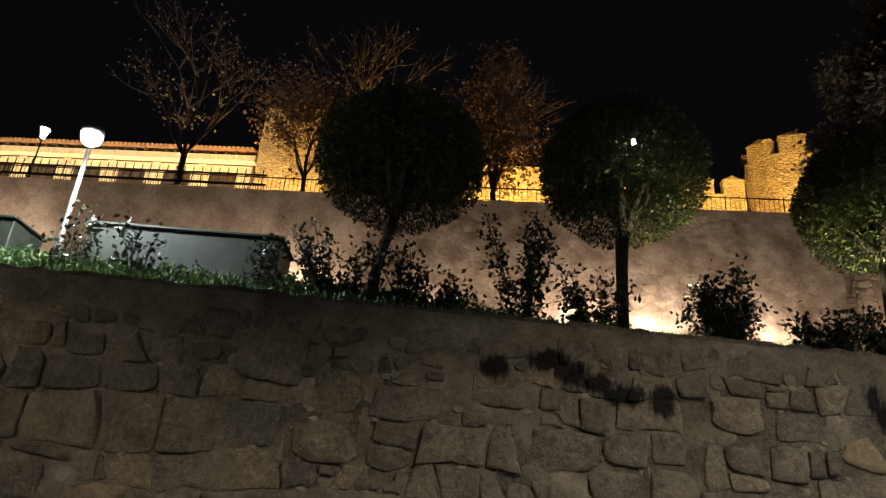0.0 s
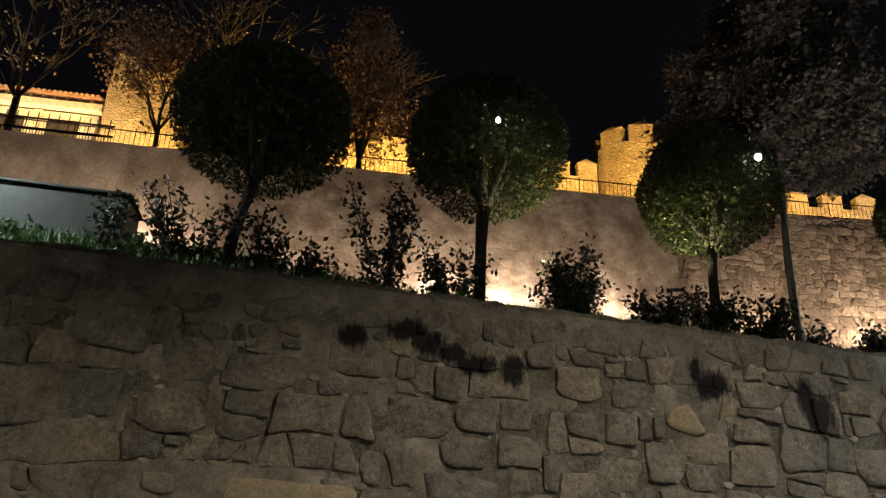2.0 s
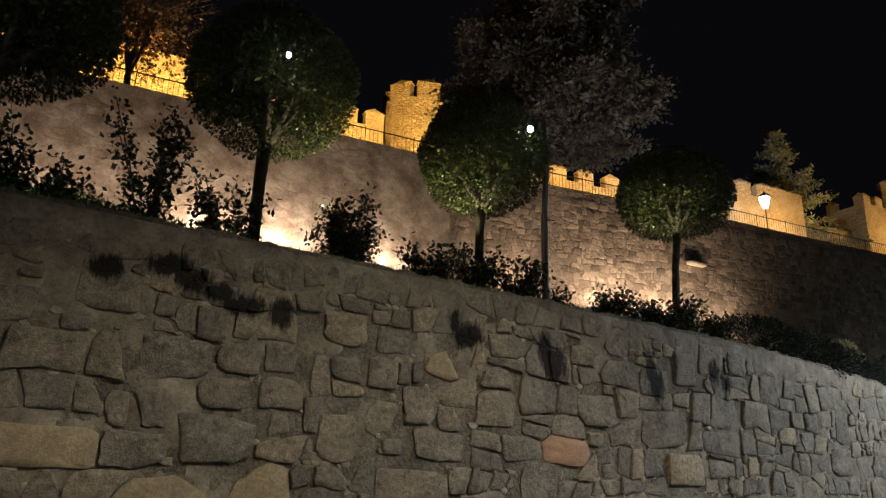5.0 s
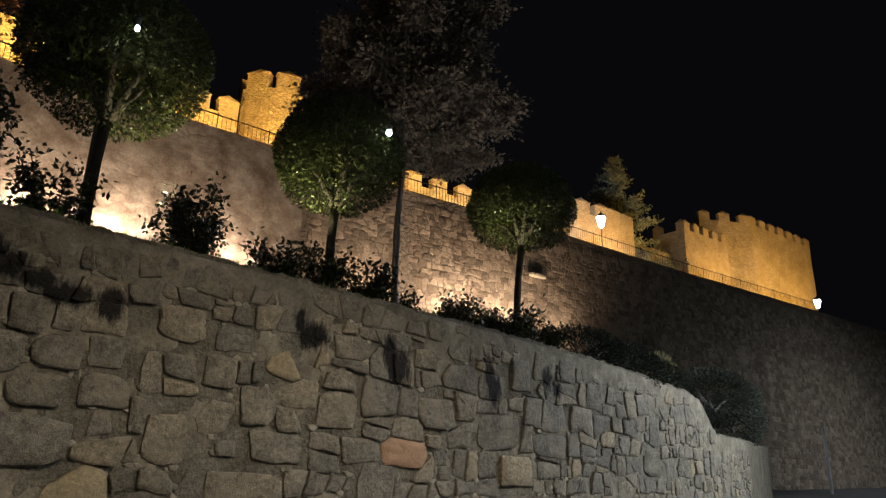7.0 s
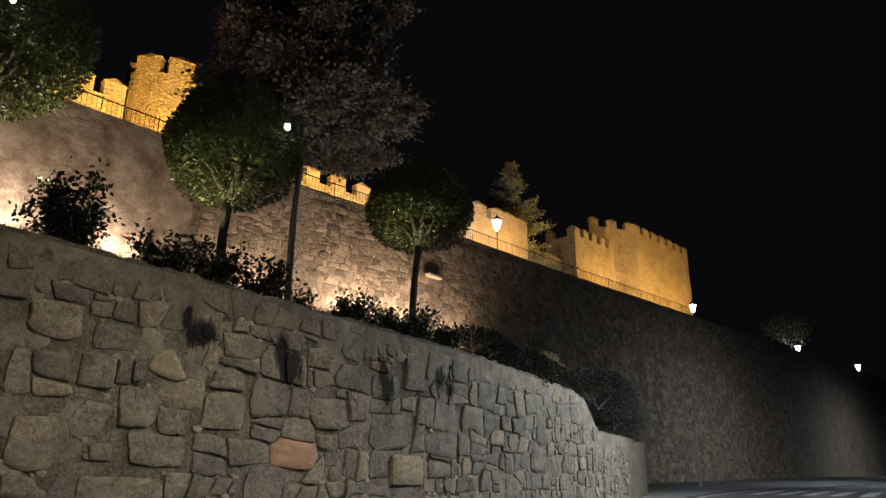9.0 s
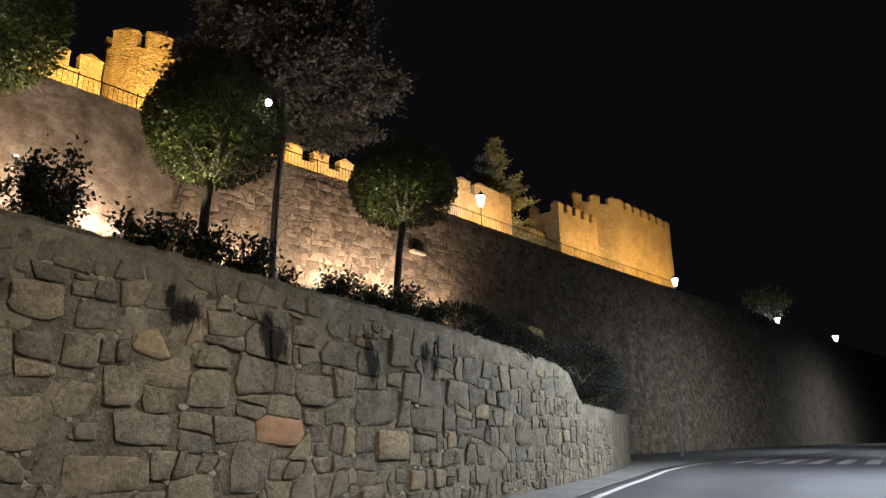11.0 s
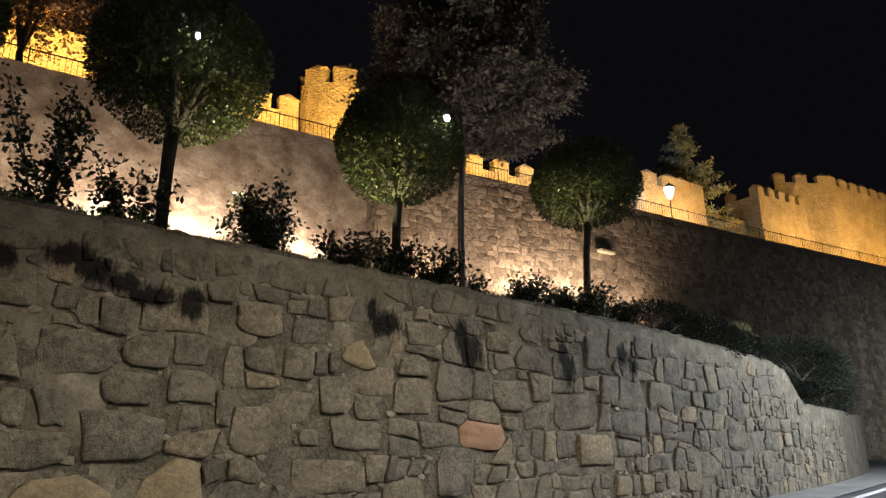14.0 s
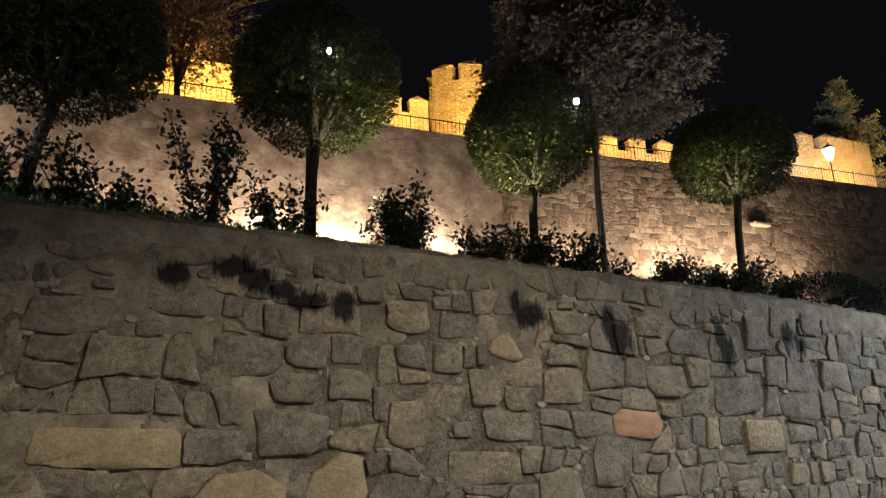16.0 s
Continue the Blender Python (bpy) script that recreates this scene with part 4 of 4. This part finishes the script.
tagged(put("ground_cover", leaves("ground_cover", np.stack([gx, gy, gz], 1), 0.09, GRASS, 80, 0.6), None, "low leafy weeds along the top of the wall"), category="weeds", kind="stuff")


# ---- cabinet, post, signs ----
def cabinet(x0, x1, y, z0, z1, label):
    top = thing("garden_cabinet", ((x0 + x1) / 2, y, z0), label, "cabinet")
    w, h = x1 - x0, z1 - z0
    put("body", box_mesh("body", PANEL, (w, 0.9, h), 0.02), top)
    put("lid", box_mesh("lid", PANEL, (w + 0.08, 1.0, 0.05), 0.012), top, at=(0, 0, h + 0.002))
    return top


cabinet(-5.6, -2.55, 10.6, bed_z(-4, 10.6) - 0.1, 5.78, "long grey sheet-metal cabinet with a flat lid in the bed")
cabinet(-9.6, -6.75, 10.6, bed_z(-8, 10.6) - 0.1, 5.75, "dark sheet-metal cabinet with a flat lid in the bed")

spout = thing("drain_spout", (38.0, big_y(38.0), 14.75), "pale stone drain spout under a dark block drawn as an opening", "drain spout")
put("sill", box_mesh("sill", CREAM, (1.5, 0.5, 0.22), 0.05), spout, at=(0, -0.2, 0))
# no recess is cut: a solid dark block carries the hole's shade as colour
put("opening", box_mesh("opening", DARKWOOD, (0.75, 0.12, 0.5), 0.02), spout, "solid dark block coloured like the shade in a hole", (-0.6, -0.03, 0.23))

pole = thing("marker_post", (57.5, 18.1, road_z(57)), "thin pale metal post at the edge of the road", "post")
bm = bmesh.new()
lathe(bm, [(0.16, 0), (0.16, 0.05), (0.11, 0.06), (0.10, 4.8), (0.02, 4.84)], 10)
put("pole", from_bm("pole", bm, PAINT, True), pole)

# zebra crossing
for k in range(9):
    x0, x1 = 41.0, 51.5
    y = 9.9 - 1.3 * k
    me = mesh_of("crossing_bar", [(x0, y, road_z(x0) + 0.014), (x1, y + 0.65, road_z(x1) + 0.014), (x1, y + 1.3, road_z(x1) + 0.014), (x0, y + 0.65, road_z(x0) + 0.014)], [(0, 1, 2, 3)], PAINT)
    structure("crossing_bar", me, "white painted bar of a zebra crossing")


# ---- rubble stones of the two walls ----
def clip(poly, nx, ny, d):
    """The part of a polygon where nx*x + ny*y <= d."""
    out = []
    for i in range(len(poly)):
        a, b = poly[i], poly[(i + 1) % len(poly)]
        da, db = nx * a[0] + ny * a[1] - d, nx * b[0] + ny * b[1] - d
        if da <= 0:
            out.append(a)
        if da * db < 0:
            k = da / (da - db)
            out.append((a[0] + k * (b[0] - a[0]), a[1] + k * (b[1] - a[1])))
    return out


def coursed(u0, u1, lo, hi, seed, size=1.0):
    """Roughly squared stones in wavering courses of uneven height, with small stones wedged between."""
    rng = random.Random(seed)
    stones, v, k = [], lo - 0.1, 0

    def wave(k, u):
        return 0.17 * size * noise.noise(Vector((u * 0.7, k * 7.3, seed))) + 0.10 * size * noise.noise(Vector((u * 1.9, k * 3.1, seed + 5)))

    while v < hi:
        step = size * rng.choice((0.26, 0.32, 0.38, 0.44, 0.5))
        u = u0 - rng.random() * 0.6
        tilt = rng.uniform(-0.08, 0.08)
        while u < u1:
            w = step * rng.choice((0.6, 0.85, 1.05, 1.25, 1.5, 1.9))
            next_tilt = rng.uniform(-0.17, 0.17) * size
            bottom = [(u + w * s, v + wave(k, u + w * s)) for s in (0, 0.5, 1)]
            upper = [(u + w * s, v + step + wave(k + 1, u + w * s)) for s in (1, 0.5, 0)]
            upper[0] = (upper[0][0] + next_tilt, upper[0][1])
            upper[2] = (upper[2][0] + tilt, upper[2][1])
            poly = bottom + upper
            pick = rng.random()
            if pick < 0.14 and step > 0.3:
                cut = v + step * rng.uniform(0.35, 0.65)
                for s in (1, -1):
                    stones.append(clip(poly, 0.15 * s, s, s * (cut + 0.15 * (u + w / 2))))
            elif pick < 0.26 and w > 0.42:
                cut = u + w * rng.uniform(0.55, 0.78)
                stones.append(clip(poly, 1, 0, cut))
                rest = clip(poly, -1, 0, -cut)
                mid = v + step * rng.uniform(0.4, 0.6)
                stones += [clip(rest, 0, 1, mid), clip(rest, 0, -1, -mid)]
            elif pick < 0.5:
                c = rng.choice((1, -1))
                stones.append(clip(poly, c * 0.8, 0.6, c * 0.8 * (u + w / 2) + 0.6 * (v + step / 2) + 0.30 * w + 0.2 * step))
            else:
                stones.append(poly)
            u += w
            tilt = next_tilt
        v += step
        k += 1
    return [p for p in stones if len(p) >= 3]


def cut_round(stones, special):
    """Trim the stones so that they leave room for a special, convex one."""
    made = []
    m = len(special)
    for poly in stones:
        cu, cv = sum(p[0] for p in poly) / len(poly), sum(p[1] for p in poly) / len(poly)
        best = None
        for k in range(m):
            (ax, ay), (bx, by) = special[k], special[(k + 1) % m]
            nx, ny = by - ay, ax - bx
            run = math.hypot(nx, ny)
            gap = (nx * (cu - ax) + ny * (cv - ay)) / run
            if best is None or gap > best[0]:
                best = (gap, nx / run, ny / run, (nx * ax + ny * ay) / run)
        if best[0] <= 0.02:
            continue
        q = clip(poly, -best[1], -best[2], -best[3])
        if len(q) >= 3:
            made.append(q)
    return made


def stone_shape(poly, joint, proud, rng, rough=0.02, fine=True):
    """Vertices (u, out, v) and faces of one dressed stone, with a rounded, slightly broken edge."""
    cu = sum(p[0] for p in poly) / len(poly)
    cv = sum(p[1] for p in poly) / len(poly)
    ring = []
    for k in range(len(poly)):
        a, b = poly[k], poly[(k + 1) % len(poly)]
        run = math.hypot(b[0] - a[0], b[1] - a[1])
        cuts = max(1, min(4, int(run / 0.11))) if fine else 1
        for c in range(cuts):
            s = (c + (rng.uniform(0.16, 0.32) if fine else 0)) / cuts if cuts > 1 or fine else 0
            ring.append((a[0] + (b[0] - a[0]) * s, a[1] + (b[1] - a[1]) * s))
        if fine:
            ring.append((a[0] + (b[0] - a[0]) * (1 - 0.2 / cuts), a[1] + (b[1] - a[1]) * (1 - 0.2 / cuts)))
    size = math.sqrt(max(0.01, sum((p[0] - cu) ** 2 + (p[1] - cv) ** 2 for p in poly) / len(poly)))
    ring = [(u + rng.uniform(-1, 1) * rough, v + rng.uniform(-1, 1) * rough) for u, v in ring]
    n = len(ring)
    verts, faces = [], []
    tilt_u, tilt_v = rng.uniform(-0.06, 0.06), rng.uniform(-0.06, 0.06)
    for shrink, out in ((joint, -0.05), (joint + 0.004, proud * 0.7), (joint + 0.02, proud), (size * 0.5, proud * 1.06)):
        k = max(0.15, 1 - shrink / size)
        for u, v in ring:
            du, dv = (u - cu) * k, (v - cv) * k
            wob = rng.uniform(-1, 1) * proud * (0.28 if out > 0 else 0)
            verts.append((du, -(out + wob + (tilt_u * du + tilt_v * dv) * (out > 0)), dv))
    for r in range(3):
        for k in range(n):
            faces.append((r * n + k, r * n + (k + 1) % n, (r + 1) * n + (k + 1) % n, (r + 1) * n + k))
    verts.append((0, -proud * 1.1, 0))
    for k in range(n):
        faces.append((3 * n + k, 3 * n + (k + 1) % n, 4 * n))
    return (cu, cv), verts, faces


def face_flags(faces):
    """The outer rings of a stone stay sharp, its face is smooth."""
    n = len(faces) // 4
    return [False] * (2 * n) + [True] * (2 * n)


def faced(name, verts, faces, mat, flags):
    me = mesh_of(name, verts, faces, mat)
    me.polygons.foreach_set("use_smooth", [f for row in flags for f in row])
    me.update()
    return me


def lay(stones, wall, face, mat, mat_joined, picked, joint, proud, seed, rough, fine, label):
    """Stones near the stretch picked become parts of the wall; the rest one joined part."""
    rng = random.Random(seed)
    allv, allf, flags, singles = [], [], [], 0
    for poly in stones:
        (cu, cv), verts, faces = stone_shape(poly, joint * rng.uniform(0.4, 2.2), proud * rng.uniform(0.55, 1.4), rng, rough, fine)
        turn = math.atan2(face(cu + 0.3) - face(cu - 0.3), 0.6)
        m = Matrix.Translation((cu, face(cu), cv)) @ Matrix.Rotation(turn, 4, "Z")
        if picked[0] < cu < picked[1] and cv > picked[2] and singles < 300:
            singles += 1
            put("stone", faced("stone", verts, faces, mat, [face_flags(faces)]), wall, at=m)
        else:
            o = len(allv)
            allv += [m @ Vector(v) for v in verts]
            allf += [tuple(i + o for i in q) for q in faces]
            flags.append(face_flags(faces))
    rest = put("stonework", faced("stonework", allv, allf, mat_joined, flags), wall, label)
    tagged(rest, kind="stuff")


# stones that stand out in the low wall: x, z, width, height
LANDMARKS = [(3.78, 3.3, 0.73, 0.49), (4.53, 3.22, 0.6, 0.37), (1.7, 3.2, 0.31, 0.4), (2.38, 2.77, 0.69, 0.44), (2.91, 2.83, 0.46, 0.42), (2.26, 2.34, 0.71, 0.4), (2.97, 2.38, 0.64, 0.43), (2.23, 1.83, 0.94, 0.55), (8.3, 2.49, 0.93, 0.56), (6.26, 2.41, 0.8, 0.58), (4.95, 2.36, 0.58, 0.54), (4.36, 2.76, 0.47, 0.49), (5.26, 1.85, 0.83, 0.42), (6.48, 3.34, 0.71, 0.4), (9.98, 2.28, 1.19, 0.65), (10.52, 1.62, 1.17, 0.59), (11.66, 2.09, 1.2, 0.43), (16.44, 1.87, 1.2, 0.64), (7.08, 1.32, 0.8, 0.72), (3.76, 1.88, 0.65, 0.62), (4.9, 1.29, 1.17, 0.48), (1.1, 2.12, 0.29, 0.47)]


def block(u, v, w, h, rng):
    """A roughly squared stone with uneven corners, one or two of them knocked off."""
    ring = []
    for su, sv in ((-1, -1), (1, -1), (1, 1), (-1, 1)):
        x, y = u + su * w * rng.uniform(0.42, 0.54), v + sv * h * rng.uniform(0.42, 0.54)
        if rng.random() < 0.4:
            cu, cv = w * rng.uniform(0.12, 0.3), h * rng.uniform(0.12, 0.3)
            pair = [(x - su * cu, y), (x, y - sv * cv)]
            ring += pair if su * sv < 0 else pair[::-1]
        else:
            ring.append((x, y))
    return ring


rng_block = random.Random(9)
low_stones = []
for p in coursed(-11, 27, 0.0, 4.6, 17, 1.12):
    u, v = sum(q[0] for q in p) / len(p), sum(q[1] for q in p) / len(p)
    if v > road_z(u) and max(q[1] for q in p) < low_top(u) - 0.02:
        low_stones.append(p)
blocks = [block(*place, rng_block) for place in LANDMARKS]
for k in range(170):
    u, v = rng_block.uniform(-10.5, 26), rng_block.uniform(0.5, 3.9)
    w = rng_block.uniform(0.35, 0.85)
    h = w * rng_block.uniform(0.5, 0.9)
    if v + h / 2 < low_top(u) - 0.05 and all(abs(u - a) > (w + c) * 0.52 or abs(v - b) > (h + d) * 0.52 for a, b, c, d in LANDMARKS):
        LANDMARKS.append((u, v, w, h))
        blocks.append(block(u, v, w, h, rng_block))
for shape in blocks:
    low_stones = cut_round(low_stones, shape)
low_stones += blocks
specials = [
    ([(-0.55, 1.55), (0.1, 1.47), (0.98, 1.45), (1.0, 1.78), (0.9, 1.88), (-0.5, 1.92)], YELLOWSTONE, "long ochre stone"),
    ([(1.1, 0.75), (2.15, 0.75), (2.2, 1.2), (1.85, 1.42), (1.35, 1.36), (1.1, 1.1)], YELLOWSTONE, "large rounded ochre stone"),
    ([(2.25, 0.7), (3.1, 0.7), (3.2, 1.1), (3.1, 1.52), (2.85, 1.58), (2.5, 1.35)], YELLOWSTONE, "large rounded ochre stone"),
    ([(7.2, 1.66), (7.95, 1.6), (8.12, 1.75), (8.08, 2.0), (7.3, 2.08), (7.12, 1.95)], RUSTSTONE, "rust-coloured stone"),
    ([(5.0, 2.85), (5.45, 2.72), (5.6, 2.8), (5.35, 3.2), (5.05, 3.05)], YELLOWSTONE, "buff pointed stone")]
for shape, _, _ in specials:
    low_stones = cut_round(low_stones, shape)
pinnings = []
for p in low_stones:
    for u, v in p:
        if rng_block.random() < 0.2 and v < low_top(u) - 0.3:
            r = rng_block.uniform(0.028, 0.07)
            turn = rng_block.random() * math.tau
            pinnings.append([(u + r * rng_block.uniform(0.9, 1.8) * math.cos(turn + k * math.tau / 5), v + r * rng_block.uniform(0.7, 1.1) * math.sin(turn + k * math.tau / 5)) for k in range(5)])
lay(low_stones, low_wall, low_y, STONE, STONES, (-1.5, 9.5, 1.0), 0.016, 0.042, 4, 0.014, True, "grey rubble stones of all sizes")
lay(pinnings, low_wall, low_y, STONE, PINNING, (0, 0, 9), 0.002, 0.02, 8, 0.012, False, "small pale stones wedged into the joints")


def value_noise(u, v, scale, seed):
    """Smooth noise from -1 to 1 over arrays of places."""
    g = np.random.default_rng(seed)
    grid = g.uniform(-1, 1, (512, 512))
    a, b = u * scale + 200.3, v * scale + 90.7
    i, j = np.floor(a).astype(int), np.floor(b).astype(int)
    x, y = a - i, b - j
    x, y = x * x * (3 - 2 * x), y * y * (3 - 2 * y)
    i, j = i % 511, j % 511
    return (grid[i, j] * (1 - x) + grid[i + 1, j] * x) * (1 - y) + (grid[i, j + 1] * (1 - x) + grid[i + 1, j + 1] * x) * y


def mortar_skin():
    """Lime mortar smeared over the joints: uneven, thick under the cap, hollow in places."""
    nu, nv = 860, 106
    xs = np.linspace(-11, 27, nu)
    top, foot = np.array([low_top(x) for x in xs]) - 0.06, np.array([road_z(x) for x in xs]) - 0.05
    face = np.array([low_y(x) for x in xs])
    s = np.linspace(0, 1, nv)
    u = np.repeat(xs[:, None], nv, 1)
    v = foot[:, None] + (top - foot)[:, None] * s[None, :]
    thick = -0.008 + 0.015 * value_noise(u, v, 0.9, 1) + 0.014 * value_noise(u, v, 2.7, 2) + 0.011 * value_noise(u, v, 7.0, 3) + 0.005 * value_noise(u, v, 17.0, 4)
    below = low_top_of(u, xs) - v
    thick += np.interp(below, [0.0, 0.35, 0.75], [0.044, 0.034, 0.0])
    thick += np.interp(u, [-11, 0.5, 2.5, 11, 16, 27], [0.026, 0.022, 0.003, 0.0, 0.014, 0.024])
    thick = np.clip(thick, -0.03, 0.06)
    co = np.stack([u, face[:, None] - thick, v], 2).reshape(-1, 3)
    i, j = np.meshgrid(np.arange(nu - 1), np.arange(nv - 1), indexing="ij")
    a = (i * nv + j).ravel()
    quads = np.stack([a, a + nv, a + nv + 1, a + 1], 1)
    me = bpy.data.meshes.new("mortar")
    me.from_pydata(co.tolist(), [], quads.tolist())
    me.materials.append(MORTAR)
    me.polygons.foreach_set("use_smooth", [True] * len(me.polygons))
    me.update()
    put("mortar", me, low_wall, "pale lime mortar smeared over the joints")


def low_top_of(u, xs):
    return np.interp(u, xs, np.array([low_top(x) for x in xs]))


mortar_skin()
rng_special = random.Random(12)
for shape, mat, label in specials:
    (cu, cv), verts, faces = stone_shape(shape, 0.012, 0.045, rng_special, 0.012, True)
    put("stone", faced("stone", verts, faces, mat, [face_flags(faces)]), low_wall, label, (cu, low_y(cu), cv))
high_stones = []
for p in coursed(20.2, 104, 0.0, TOP - 0.1, 23, 1.1):
    u, v = sum(q[0] for q in p) / len(p), sum(q[1] for q in p) / len(p)
    if v > float(np.interp(u, [20, 40, 52], [10, 7.0, 0.5])) and max(q[1] for q in p) < TOP - 0.25 and min(q[0] for q in p) > 20.1:
        high_stones.append(p)
lay(high_stones, rubble_wall, big_y, WALLSTONE_ONE, WALLSTONE, (20, 32, 12.3), 0.012, 0.02, 6, 0.05, False, "buff rubble stones in rough courses")
jag = random.Random(31)
cap_x = [-16 + 0.14 * i for i in range(320)]
cap_h = {x: jag.uniform(-0.02, 0.035) for x in cap_x}
cap_o = {x: jag.uniform(0.0, 0.025) for x in cap_x}
cap = wall_strip("trim_wall_cap", cap_x, lambda x: low_y(x) - cap_o[x], lambda x: low_top(x) - 0.09 + cap_h[x], lambda x: low_top(x) + cap_h[x], 0.5, CAPMORTAR, "rough mortar cap on the rubble wall")
